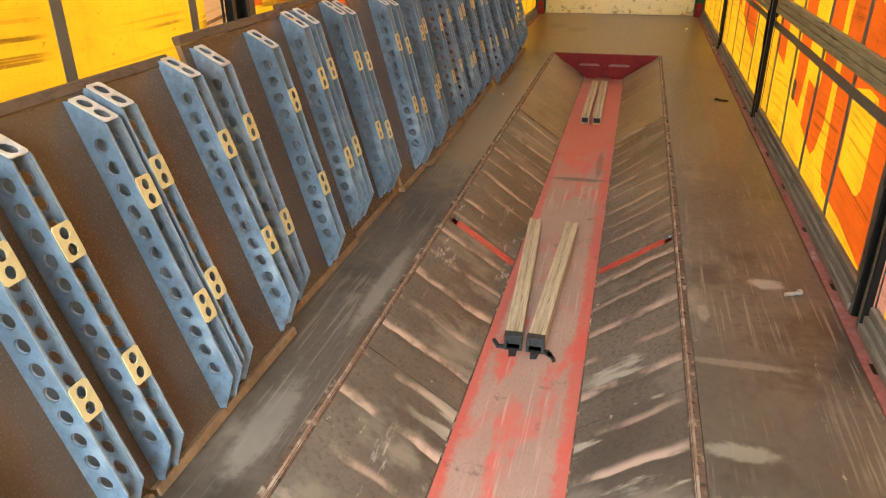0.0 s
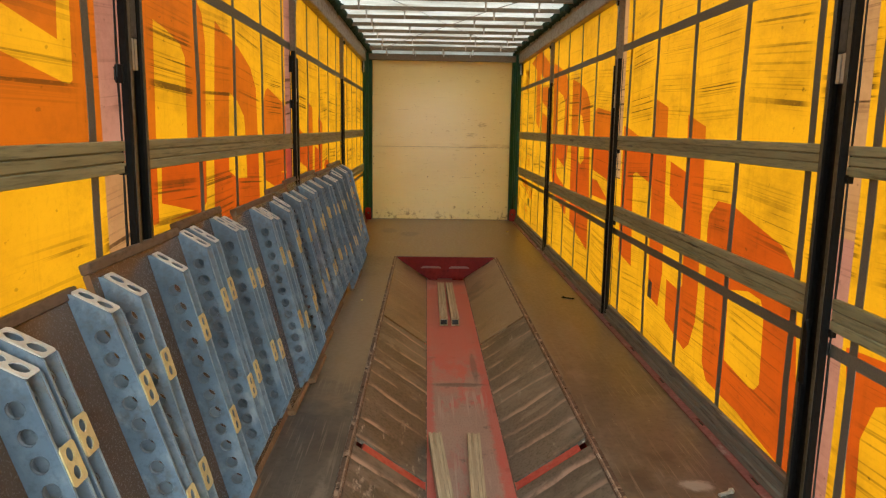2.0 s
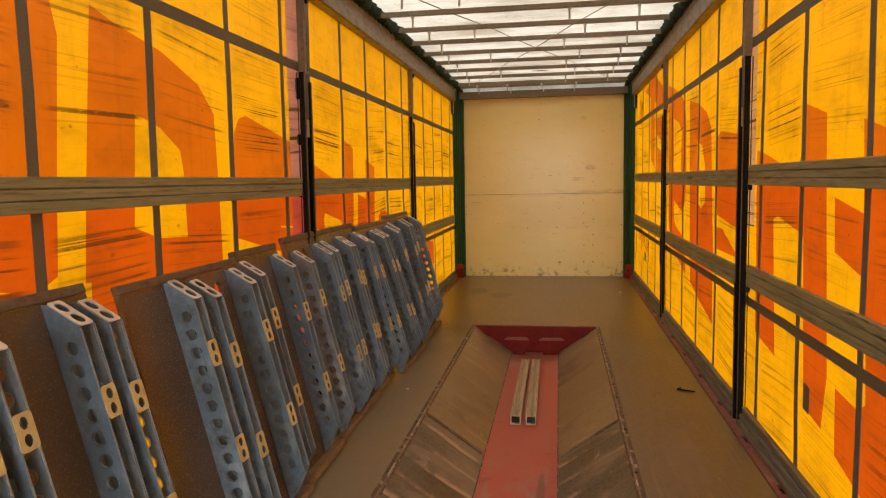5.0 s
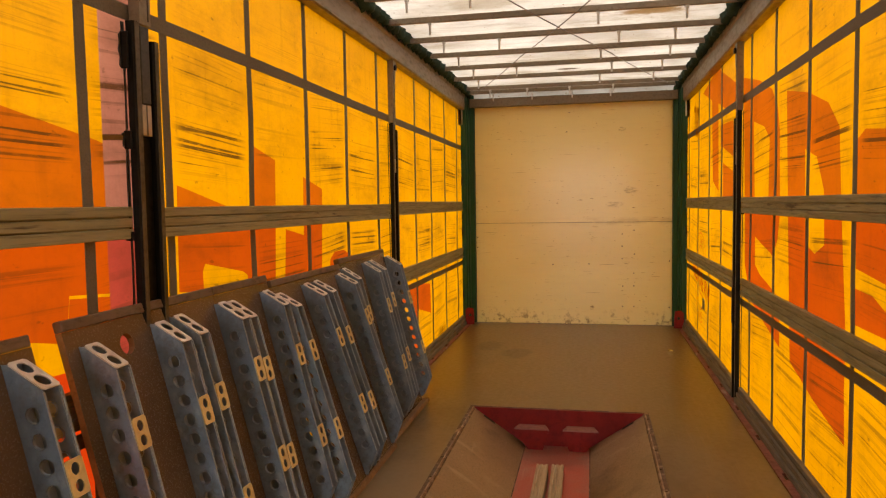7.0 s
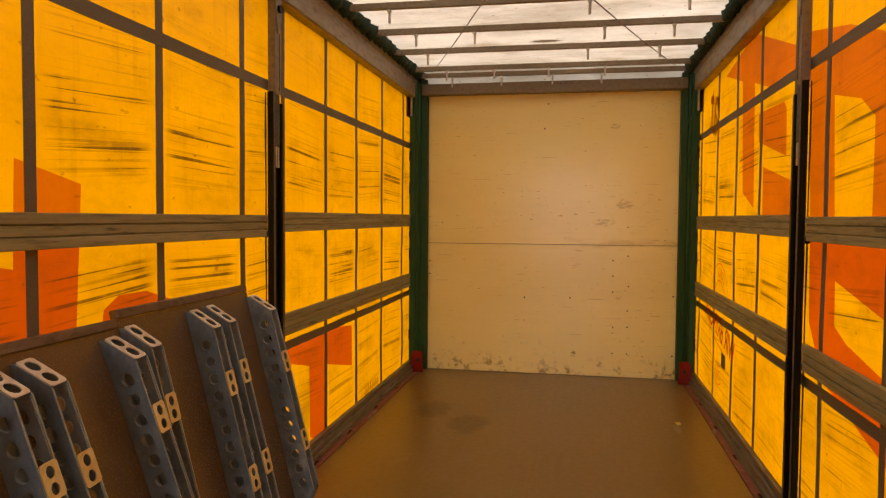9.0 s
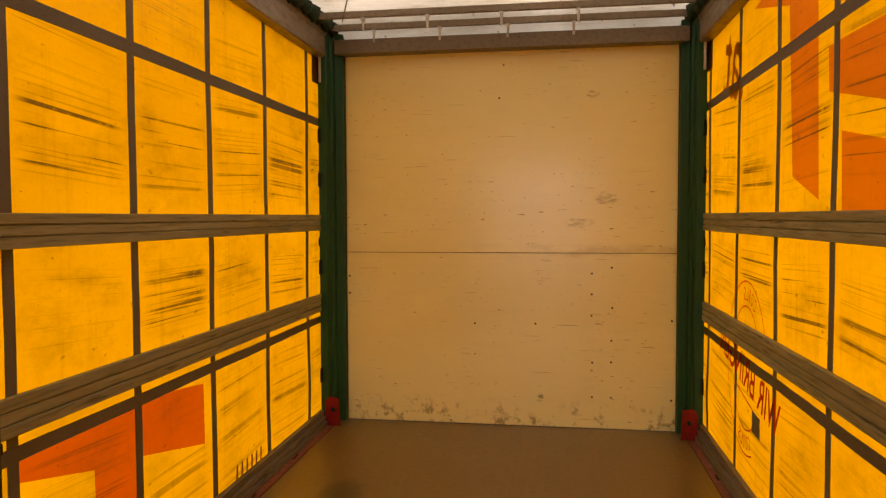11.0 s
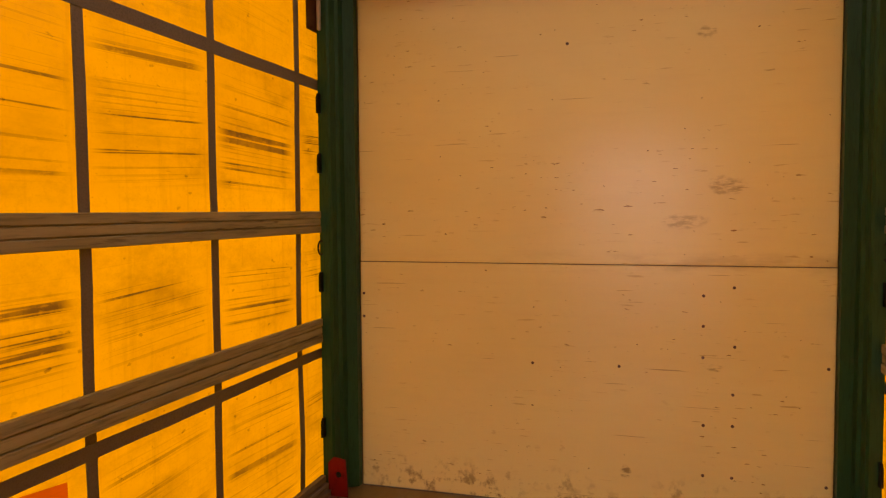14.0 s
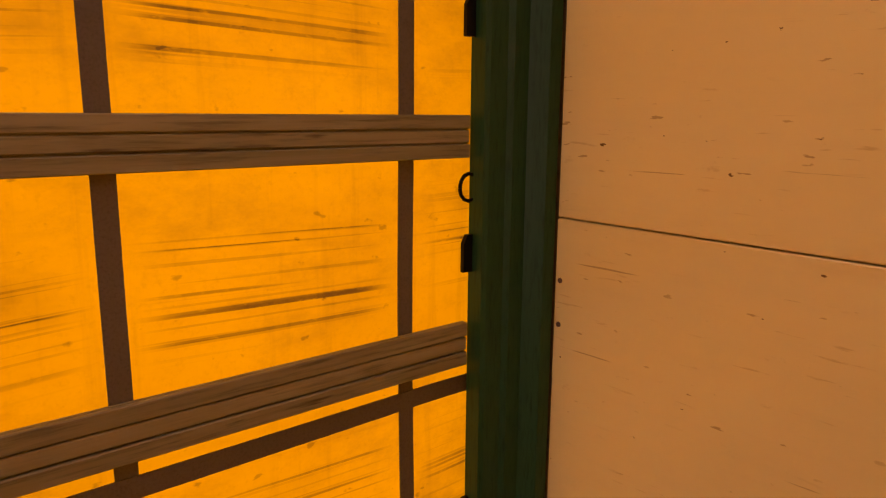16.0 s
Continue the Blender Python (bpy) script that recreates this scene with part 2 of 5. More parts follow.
def headboard_paint():
    """Cream paint with short rub marks, sharp nicks and kicked scuffs along the floor."""
    m, n, l = nodes_of("cream_headboard")
    nt = m.node_tree
    p = n["Principled BSDF"]
    sep = n.new("ShaderNodeSeparateXYZ")
    l.new(coords(nt), sep.inputs[0])
    x, z = sep.outputs["X"], sep.outputs["Z"]
    col = blend(nt, ramp(nt, noise_tex(nt, 0.9, 5, (0.6, 1, 1.6), seed=4), 0.3, 0.7), (0.79, 0.68, 0.30), (0.845, 0.75, 0.355))
    col = blend(nt, ramp(nt, noise_tex(nt, 1.0, 5, (3, 1, 26), 0.6, seed=5), 0.45, 0.8, 0, 0.10), col, (0.60, 0.485, 0.23))
    side = times(nt, ramp(nt, x, -1.0, 0.55, 0.6, 1.0), ramp(nt, noise_tex(nt, 2.3, 3, seed=6), 0.42, 0.54))
    dash = ramp(nt, noise_tex(nt, 1.0, 4, (15, 1, 62), 0.5, seed=7), 0.655, 0.685)
    col = blend(nt, times(nt, times(nt, dash, side), 0.9), col, (0.30, 0.175, 0.055))
    faint = ramp(nt, noise_tex(nt, 1.0, 4, (6, 1, 70), 0.55, seed=18), 0.62, 0.68)
    col = blend(nt, times(nt, times(nt, faint, side), 0.55), col, (0.42, 0.28, 0.10))
    smudge = ramp(nt, noise_tex(nt, 1.0, 5, (9, 1, 16), 0.68, seed=8), 0.62, 0.70)
    col = blend(nt, times(nt, times(nt, smudge, side), 0.35), col, (0.40, 0.27, 0.10))
    nick = ramp(nt, noise_tex(nt, 1.0, 3, (30, 1, 62), 0.45, seed=9), 0.715, 0.73)
    col = blend(nt, times(nt, nick, 0.9), col, (0.12, 0.065, 0.02))
    scar = ramp(nt, noise_tex(nt, 1.0, 3, (2.2, 1, 90), 0.45, (0, 5, 0), seed=10), 0.685, 0.71)
    col = blend(nt, times(nt, scar, 0.55), col, (0.28, 0.19, 0.08))
    joint = times(nt, ramp(nt, z, 1.13, 1.18), ramp(nt, z, 1.20, 1.27, 1, 0))
    joint = times(nt, times(nt, joint, ramp(nt, noise_tex(nt, 1.0, 4, (3, 1, 12), 0.6, seed=12), 0.42, 0.66)), ramp(nt, x, -0.6, 0.5, 0.1, 0.4))
    col = blend(nt, joint, col, (0.42, 0.30, 0.13))
    foot_scuff = times(nt, ramp(nt, noise_tex(nt, 1.0, 5, (10, 1, 9), 0.68, seed=13), 0.50, 0.62), ramp(nt, noise_tex(nt, 1.0, 3, (3, 1, 5), seed=14), 0.40, 0.52))
    foot_scuff = times(nt, times(nt, foot_scuff, ramp(nt, z, 0.05, 0.22, 1, 0)), 0.8)
    col = blend(nt, foot_scuff, col, (0.24, 0.165, 0.075))
    for at, size, much in (((0.66, 0, 1.55), (0.09, 1, 0.05), 0.5), ((0.49, 0, 1.39), (0.12, 1, 0.04), 0.45), ((0.57, 0, 2.24), (0.05, 1, 0.03), 0.5), ((0.23, 0, 0.20), (0.03, 1, 0.035), 0.8), ((0.62, 0, 0.72), (0.04, 1, 0.02), 0.6)):
        col = blend(nt, times(nt, times(nt, blot(nt, at, size, 0.6, at[0]), ramp(nt, noise_tex(nt, 1.0, 4, (18, 1, 60), 0.6, seed=15), 0.40, 0.60)), much), col, (0.27, 0.19, 0.08))
    l.new(col, p.inputs["Base Color"])
    grain = noise_tex(nt, 1.0, 4, (14, 1, 40), 0.6, seed=16)
    l.new(ramp(nt, grain, 0.2, 0.8, 0.19, 0.225), p.inputs["Roughness"])
    l.new(bump(nt, noise_tex(nt, 3.0, 3, seed=17), 0.10, 0.01), p.inputs["Normal"])
    return m


YELLOW = tarpaulin("yellow_tarpaulin", (0.62, 0.256, 0.003), (0.53, 0.210, 0.002), 0.62)
ORANGE = tarpaulin("orange_print", (0.44, 0.088, 0.002), (0.37, 0.070, 0.002), 0.62)
DEEPORANGE = tarpaulin("deep_orange_print", (0.43, 0.059, 0.002), (0.36, 0.046, 0.002), 0.62)
ROOFSKIN = tarpaulin("white_roof_skin", (0.66, 0.63, 0.57), (0.36, 0.32, 0.26), 0.29, 2.2, seed=5, soil=(0.22, 0.17, 0.10),
                     blots=[((0.20, 0.12, 0.05), (0.65, 9.90, 2.75), (0.26, 0.13, 1), 1.0), ((0.20, 0.13, 0.06), (0.75, 10.46, 2.75), (0.09, 0.05, 1), 1.0),
                            ((0.10, 0.07, 0.04), (0.0, 11.96, 2.75), (0.15, 0.05, 1), 1.0), ((0.30, 0.24, 0.15), (-0.5, 9.4, 2.75), (0.3, 0.16, 1), 0.4)])
PALE = tarpaulin("faded_pocket", (0.44, 0.205, 0.070), (0.35, 0.145, 0.048), 0.6, 1.0, seed=8)
GREYPATCH = tarpaulin("grey_corner_patch", (0.20, 0.118, 0.080), (0.15, 0.085, 0.056), 0.6, 0.6, seed=6)
MAUVE = tarpaulin("mauve_pocket", (0.38, 0.155, 0.088), (0.29, 0.098, 0.060), 0.6, 1.0, seed=9)
CRIMSON = tarpaulin("crimson_pocket", (0.36, 0.046, 0.026), (0.27, 0.032, 0.018), 0.6, 1.0, seed=10)
WEBBING = surface("grey_webbing", (0.122, 0.103, 0.076), (0.157, 0.133, 0.098), 0.8, fine=160, contrast=0.15, relief=0.1, relief_depth=0.001)
# The three largest blots paint the floor's brighter, yellow-lit stretches into its colour.
FLOORPLY = surface("worn_brown_floor", (0.076, 0.060, 0.046), (0.118, 0.095, 0.073), 0.33, fine=26, big=1.2, contrast=0.10, wear=(0.27, 0.225, 0.175), wear_at=(0.50, 0.74),
                   wear_scale=3, wear_stretch=(1.6, 0.8, 1), wear_turn=(0, 0, 25), wear_mask=(0.38, 0.62), spots=(0.046, 0.035, 0.026), spots_at=(0.50, 0.66), spots_scale=2.2, relief=0.015, relief_depth=0.001, rough_var=0.07,
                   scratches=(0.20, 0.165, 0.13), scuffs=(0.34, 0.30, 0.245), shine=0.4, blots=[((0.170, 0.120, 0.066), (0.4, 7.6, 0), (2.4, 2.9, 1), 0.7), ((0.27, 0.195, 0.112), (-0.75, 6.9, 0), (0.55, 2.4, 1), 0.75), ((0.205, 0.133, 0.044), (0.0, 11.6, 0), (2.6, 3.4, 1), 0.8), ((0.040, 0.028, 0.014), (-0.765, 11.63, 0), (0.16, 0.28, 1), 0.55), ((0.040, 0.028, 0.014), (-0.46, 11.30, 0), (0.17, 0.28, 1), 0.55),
                   # The narrow blot at y 11.46 paints the pale chip's reflection.
                   ((0.34, 0.31, 0.27), (0.935, 4.06, 0), (0.09, 0.06, 1), 0.8), ((0.30, 0.26, 0.2), (0.944, 11.46, 0), (0.03, 0.12, 1), 0.5), ((0.38, 0.34, 0.28), (0.71, 2.92, 0), (0.13, 0.05, 1), 0.4),
                   ((0.30, 0.26, 0.21), (0.75, 3.40, 0), (0.24, 0.03, 1), 0.4), ((0.42, 0.38, 0.33), (0.90, 2.70, 0), (0.30, 0.06, 1), 0.45), ((0.30, 0.265, 0.215), (0.66, 3.75, 0), (0.03, 0.09, 1), 0.5),
                   ((0.17, 0.145, 0.11), (0.85, 6.3, 0), (0.12, 0.5, 1), 0.5), ((0.17, 0.145, 0.11), (0.8, 8.6, 0), (0.16, 0.6, 1), 0.45), ((0.25, 0.22, 0.18), (-0.66, 3.7, 0), (0.05, 0.5, 1), 0.6), ((0.24, 0.21, 0.175), (-0.72, 2.7, 0), (0.08, 0.3, 1), 0.6)])
COVER = surface("scuffed_trough_cover", (0.072, 0.057, 0.045), (0.150, 0.122, 0.096), 0.40, fine=60, contrast=0.22, wear=(0.36, 0.32, 0.265), wear_at=(0.555, 0.62),
                wear_mask=(0.44, 0.66), wear_scale=1.0, wear_stretch=(1.6, 6.0, 1.6), spots=(0.19, 0.16, 0.128), spots_at=(0.48, 0.66), spots_scale=2.6, spots_stretch=(1, 1.6, 1), relief=0.15, relief_depth=0.001, seed=2,
                scuffs=(0.52, 0.47, 0.40), bars=((0.44, 0.315, 0.255), 3.385, 0.472))
SMOOTHCOVER = surface("brown_trough_cover", (0.205, 0.143, 0.086), (0.29, 0.206, 0.130), 0.38, fine=90, contrast=0.2, wear=(0.36, 0.28, 0.19), wear_at=(0.55, 0.68),
                      wear_scale=1.0, wear_stretch=(2.0, 7.0, 2.0), spots=(0.12, 0.085, 0.055), spots_at=(0.52, 0.70), spots_scale=2.5, relief=0.12, relief_depth=0.001, seed=12, scuffs=(0.38, 0.31, 0.22))
RED = surface("red_paint", (0.42, 0.045, 0.03), (0.46, 0.08, 0.05), 0.5, fine=30, big=2.5, contrast=0.25, wear=(0.30, 0.20, 0.16), wear_at=(0.55, 0.65), wear_scale=8, relief=0.15, relief_depth=0.001)
REDSTEEL = surface("worn_red_sole", (0.33, 0.205, 0.165), (0.27, 0.165, 0.132), 0.5, fine=60, big=3, stretch=(2.0, 0.8, 1), contrast=0.25, wear=(0.43, 0.085, 0.065), wear_at=(0.50, 0.60),
                   wear_scale=3.0, wear_stretch=(2.6, 0.8, 1), wear_mask=(0.36, 0.58), spots=(0.12, 0.075, 0.06), spots_at=(0.60, 0.70), spots_scale=7, relief=0.2, relief_depth=0.001, scratches=(0.38, 0.26, 0.21),
                   blots=[((0.43, 0.05, 0.035), (-0.215, 4.6, -0.25), (0.06, 3.6, 1), 0.75), ((0.43, 0.05, 0.035), (0.205, 5.0, -0.25), (0.06, 4.0, 1), 0.7), ((0.47, 0.070, 0.034), (0.0, 7.8, -0.25), (0.4, 2.3, 1), 0.8),
                          ((0.10, 0.06, 0.045), (0.0, 5.93, -0.25), (0.22, 0.05, 1), 0.8), ((0.09, 0.055, 0.04), (0.13, 6.3, -0.25), (0.03, 0.4, 1), 0.6), ((0.10, 0.055, 0.045), (0.0, 9.25, -0.25), (0.3, 0.3, 1), 0.5)])
DARKRED = surface("dark_red_paint", (0.155, 0.005, 0.005), (0.23, 0.010, 0.008), 0.5, fine=25, contrast=0.3, spots=(0.07, 0.012, 0.010), relief=0.1, shine=0.2)
WORN = surface("pale_worn_edge", (0.30, 0.20, 0.14), (0.20, 0.12, 0.08), 0.55, 0.2, fine=40, big=8, contrast=0.5, wear=(0.46, 0.38, 0.31), wear_at=(0.5, 0.6), wear_scale=10, relief=0.3)
GREYRED = surface("dusty_red_paint", (0.24, 0.105, 0.085), (0.30, 0.15, 0.12), 0.6, fine=30, contrast=0.3, relief=0.1)
EDGERED = surface("chipped_red_rail", (0.265, 0.085, 0.070), (0.185, 0.072, 0.060), 0.6, fine=35, big=6, contrast=0.4, wear=(0.34, 0.27, 0.25), wear_at=(0.55, 0.63),
                  wear_scale=9, wear_stretch=(1, 0.4, 1), relief=0.3)
RUST = surface("rusty_lip", (0.13, 0.078, 0.052), (0.085, 0.058, 0.043), 0.6, 0.2, fine=70, big=6, contrast=0.5, wear=(0.34, 0.25, 0.19), wear_at=(0.52, 0.64), wear_scale=14, wear_mask=(0.1, 0.4), spots=(0.035, 0.024, 0.018), spots_at=(0.56, 0.64), spots_scale=22, relief=0.5, relief_depth=0.004)
SLAT = surface("weathered_slat", (0.240, 0.222, 0.118), (0.342, 0.314, 0.180), 0.62, fine=14, big=3, stretch=(6, 0.35, 6), contrast=0.5, spots=(0.06, 0.043, 0.025), spots_at=(0.60, 0.70),
               spots_scale=5, spots_stretch=(6, 0.5, 6), wear=(0.40, 0.34, 0.24), wear_at=(0.60, 0.74), wear_scale=2.0, wear_stretch=(6, 0.5, 14), relief=0.4, relief_depth=0.0015, random_tint=0.2)
LOWSLAT = surface("dirty_grey_slat", (0.155, 0.135, 0.108), (0.225, 0.198, 0.16), 0.6, fine=14, big=3, stretch=(6, 0.35, 6), contrast=0.5, spots=(0.05, 0.038, 0.026), spots_at=(0.58, 0.70),
                  spots_scale=5, spots_stretch=(6, 0.5, 6), wear=(0.34, 0.30, 0.24), wear_at=(0.60, 0.72), wear_scale=2.0, wear_stretch=(6, 0.5, 14), relief=0.4, relief_depth=0.0015, random_tint=0.2)
BLACKPAINT = surface("black_painted_steel", (0.006, 0.006, 0.0065), (0.010, 0.0095, 0.009), 0.5, fine=50, contrast=0.3, wear=(0.045, 0.038, 0.03), wear_at=(0.64, 0.74), wear_scale=6, relief=0.08, shine=0.12)
RUBBEDSTEEL = surface("rubbed_olive_steel", (0.060, 0.048, 0.028), (0.095, 0.076, 0.045), 0.5, 0.2, fine=50, big=5, contrast=0.35, wear=(0.018, 0.016, 0.014), wear_at=(0.52, 0.64), wear_scale=5, wear_stretch=(1, 1, 0.4), relief=0.1)
DARKSTEEL = surface("dark_grey_steel", (0.030, 0.028, 0.024), (0.045, 0.041, 0.035), 0.5, 0.1, fine=50, contrast=0.3, relief=0.08)
GREYSTEEL = surface("grey_brown_steel", (0.175, 0.142, 0.098), (0.23, 0.188, 0.132), 0.5, 0.15, fine=40, contrast=0.3, spots=(0.1, 0.07, 0.05), relief=0.1)
RAIL = surface("anodised_roof_rail", (0.225, 0.172, 0.112), (0.285, 0.225, 0.15), 0.45, 0.25, fine=30, stretch=(1, 0.3, 1), contrast=0.35, spots=(0.11, 0.08, 0.055), relief=0.1)
BRIGHT = surface("zinc_plate", (0.58, 0.55, 0.50), (0.45, 0.42, 0.38), 0.42, 0.55, fine=60, contrast=0.3, relief=0.08, random_tint=0.3)
GREEN = surface("green_painted_post", (0.007, 0.052, 0.023), (0.011, 0.068, 0.032), 0.42, fine=35, contrast=0.3, wear=(0.03, 0.06, 0.04), relief=0.06, big=1.2, stretch=(3, 3, 0.4), shine=0.25)
GREENCLOTH = surface("dark_green_fringe", (0.008, 0.028, 0.018), (0.015, 0.045, 0.028), 0.85, fine=80, relief=0.4, relief_depth=0.004)
BOARD = headboard_paint()
BLUE = surface("blue_formwork_paint", (0.122, 0.172, 0.235), (0.186, 0.252, 0.330), 0.43, 0.15, fine=35, big=6, contrast=0.28, wear=(0.33, 0.39, 0.44), wear_at=(0.50, 0.66), wear_scale=9,
               wear_stretch=(1, 1, 0.7), spots=(0.105, 0.10, 0.092), spots_at=(0.54, 0.70), spots_scale=8, relief=0.18, random_tint=0.4, scuffs=(0.42, 0.46, 0.48))
# Paler copy of the rib blue: light inside the channel put into its colour.
INNERLIT = surface("lit_blue_inner_face", (0.165, 0.208, 0.262), (0.25, 0.295, 0.345), 0.42, 0.1, fine=40, big=6, contrast=0.25, spots=(0.24, 0.23, 0.21), spots_at=(0.56, 0.70), spots_scale=8, relief=0.12, random_tint=0.2)
# Pale tone that paints a highlight along the ribs' free edges.
EDGEGLINT = surface("blue_edge_glint", (0.36, 0.42, 0.47), (0.20, 0.27, 0.34), 0.4, 0.4, fine=60, big=12, contrast=0.4, relief=0.1)
PLYFACE = surface("film_faced_plywood", (0.086, 0.060, 0.041), (0.130, 0.093, 0.064), 0.26, fine=160, big=2.5, contrast=0.1, wear=(0.13, 0.09, 0.062), wear_at=(0.58, 0.75), wear_scale=4,
                  wear_stretch=(1, 0.6, 1.2), relief=0.02, rough_var=0.04, random_tint=0.3)
PLYEDGE = surface("raw_plywood_edge", (0.27, 0.17, 0.085), (0.16, 0.095, 0.05), 0.75, fine=70, big=8, contrast=0.45, spots=(0.07, 0.045, 0.03), relief=0.3)
PLYTOP = surface("dusty_brown_batten", (0.105, 0.068, 0.043), (0.14, 0.095, 0.062), 0.6, fine=50, big=5, stretch=(1, 0.4, 1), contrast=0.4, spots=(0.05, 0.03, 0.02), relief=0.2)
TAB = surface("yellow_zinc_connector", (0.66, 0.55, 0.28), (0.56, 0.46, 0.23), 0.45, 0.1, fine=50, contrast=0.3, spots=(0.2, 0.13, 0.07), relief=0.08, random_tint=0.3)
TOPTAB = surface("galvanised_connector", (0.74, 0.72, 0.68), (0.62, 0.60, 0.56), 0.38, 0.25, fine=50, contrast=0.3, spots=(0.22, 0.15, 0.1), relief=0.08, random_tint=0.3)
TIMBER = surface("weathered_grooved_timber", (0.52, 0.43, 0.29), (0.37, 0.30, 0.20), 0.65, fine=16, big=4, stretch=(9, 0.4, 9), contrast=0.6, spots=(0.10, 0.08, 0.055), spots_at=(0.60, 0.68), spots_scale=5, spots_stretch=(8, 0.4, 8), relief=0.35)
RUBBER = surface("black_rubber", (0.014, 0.014, 0.015), (0.025, 0.025, 0.026), 0.7, fine=60, relief=0.15)
CABLE = surface("steel_cable", (0.16, 0.14, 0.12), (0.22, 0.19, 0.16), 0.5, 0.5, fine=200, relief=0.2)
DARKINK = tarpaulin("olive_print", (0.40, 0.165, 0.004), (0.35, 0.145, 0.003), 0.62, 0.4, seed=4)
REDINK = tarpaulin("red_print", (0.50, 0.035, 0.003), (0.42, 0.03, 0.003), 0.62, 0.4, seed=3)
ASPHALT = surface("yard_asphalt", (0.20, 0.195, 0.19), (0.26, 0.25, 0.24), 0.9, fine=60, big=0.3, relief=0.5, relief_depth=0.004)
SEAM = surface("dark_joint", (0.02, 0.014, 0.01), (0.03, 0.022, 0.016), 0.8)


# ---- mesh helpers ----
def part(name, bm, material, parent=None, label="", smooth=False):
    me = bpy.data.meshes.new(name)
    bm.normal_update()
    bm.to_mesh(me)
    bm.free()
    for mt in material if isinstance(material, (list, tuple)) else (material,):
        me.materials.append(mt)
    if smooth:
        for p in me.polygons:
            p.use_smooth = True
    ob = new(name, me)
    if parent:
        ob.parent = parent
    if label:
        ob["label"] = label
    return ob


def empty(name, m, label="", category="", group="", kind=""):
    ob = new(name)
    ob.empty_display_size = 0.1
    ob.matrix_world = m
    return tagged(ob, label, category, group, kind)


def box(bm, x0, x1, y0, y1, z0, z1, bevel=0.0, mi=0):
    vs = [bm.verts.new((x, y, z)) for x in (x0, x1) for y in (y0, y1) for z in (z0, z1)]
    fs = [bm.faces.new([vs[i] for i in q]) for q in ((0, 1, 3, 2), (4, 6, 7, 5), (0, 4, 5, 1), (2, 3, 7, 6), (0, 2, 6, 4), (1, 5, 7, 3))]
    for fc in fs:
        fc.material_index = mi
    if bevel:
        es = list({e for fc in fs for e in fc.edges})
        r = bmesh.ops.bevel(bm, geom=es, offset=bevel, segments=1, affect="EDGES", material=-1)
        for fc in r["faces"]:
            fc.material_index = mi
    return bm


def boxed(*a, **k):
    return box(bmesh.new(), *a, **k)


def prism(outline, axis, lo, hi, bm=None, mi=0):
    """Outline in the two other axes (in order), drawn out along axis from lo to hi."""
    bm = bm or bmesh.new()

    def at(p, q, v):
        return {"x": (v, p, q), "y": (p, v, q), "z": (p, q, v)}[axis]
    lo_v = [bm.verts.new(at(p, q, lo)) for p, q in outline]
    hi_v = [bm.verts.new(at(p, q, hi)) for p, q in outline]
    k = len(outline)
    fs = [bm.faces.new(lo_v), bm.faces.new(hi_v[::-1])]
    fs += [bm.faces.new((lo_v[i], hi_v[i], hi_v[(i + 1) % k], lo_v[(i + 1) % k])) for i in range(k)]
    for fc in fs:
        fc.material_index = mi
    bmesh.ops.recalc_face_normals(bm, faces=fs)
    return bm


def rod(bm, a, b, r, sides=8):
    a, b = Vector(a), Vector(b)
    d = (b - a).normalized()
    u = d.orthogonal().normalized()
    w = d.cross(u)
    rings = [[bm.verts.new(c + r * (math.cos(t) * u + math.sin(t) * w)) for t in (2 * math.pi * i / sides for i in range(sides))] for c in (a, b)]
    for i in range(sides):
        j = (i + 1) % sides
        bm.faces.new((rings[0][i], rings[0][j], rings[1][j], rings[1][i]))
    bm.faces.new(rings[0][::-1])
    bm.faces.new(rings[1])
    return bm


def ring(cx, cy, r, k=10, rx=None, start=0.0):
    return [(cx + (rx or r) * math.cos(2 * math.pi * i / k + start), cy + r * math.sin(2 * math.pi * i / k + start)) for i in range(k)]


def cut_sheet(outline, holes, thick, place, bm=None, mi=0):
    """A flat sheet with holes; place(u, v, w) sets a point of it, w being across its thickness."""
    bm = bm or bmesh.new()
    pts, faces = [], []
    for loop in [outline] + holes:
        faces.append(list(range(len(pts), len(pts) + len(loop))))
        pts += [Vector(p) for p in loop]
    vs, _, fs, _, _, ids = delaunay_2d_cdt(pts, [], faces, 0, 1e-5)
    keep = [fc for fc, ident in zip(fs, ids) if 0 in ident and len(ident) == 1]
    top = [bm.verts.new(place(v[0], v[1], thick)) for v in vs]
    bot = [bm.verts.new(place(v[0], v[1], 0.0)) for v in vs]
    count, made = {}, []
    for fc in keep:
        made.append(bm.faces.new([top[i] for i in fc]))
        made.append(bm.faces.new([bot[i] for i in reversed(fc)]))
        for i, j in zip(fc, fc[1:] + fc[:1]):
            count[(i, j)] = True
    for i, j in count:
        if (j, i) not in count:
            made.append(bm.faces.new((top[j], top[i], bot[i], bot[j])))
    for fc in made:
        fc.material_index = mi
    for v in [v for v in top + bot if not v.link_faces]:
        bm.verts.remove(v)
    return bm


from mathutils.geometry import delaunay_2d_cdt

# ---- measures of the semi-trailer ----
REAR, FRONT = -0.6, 13.0
PILLARS = {-1: (3.748, 6.765, 9.842), 1: (3.81, 6.885, 9.92)}
CURTAIN_X, SLAT_X = 1.272, 1.24
ROOF_Z = 2.74
LIP, SOLE, DEEP = 0.575, 0.212, 0.25
TROUGH = (1.7, 9.461)

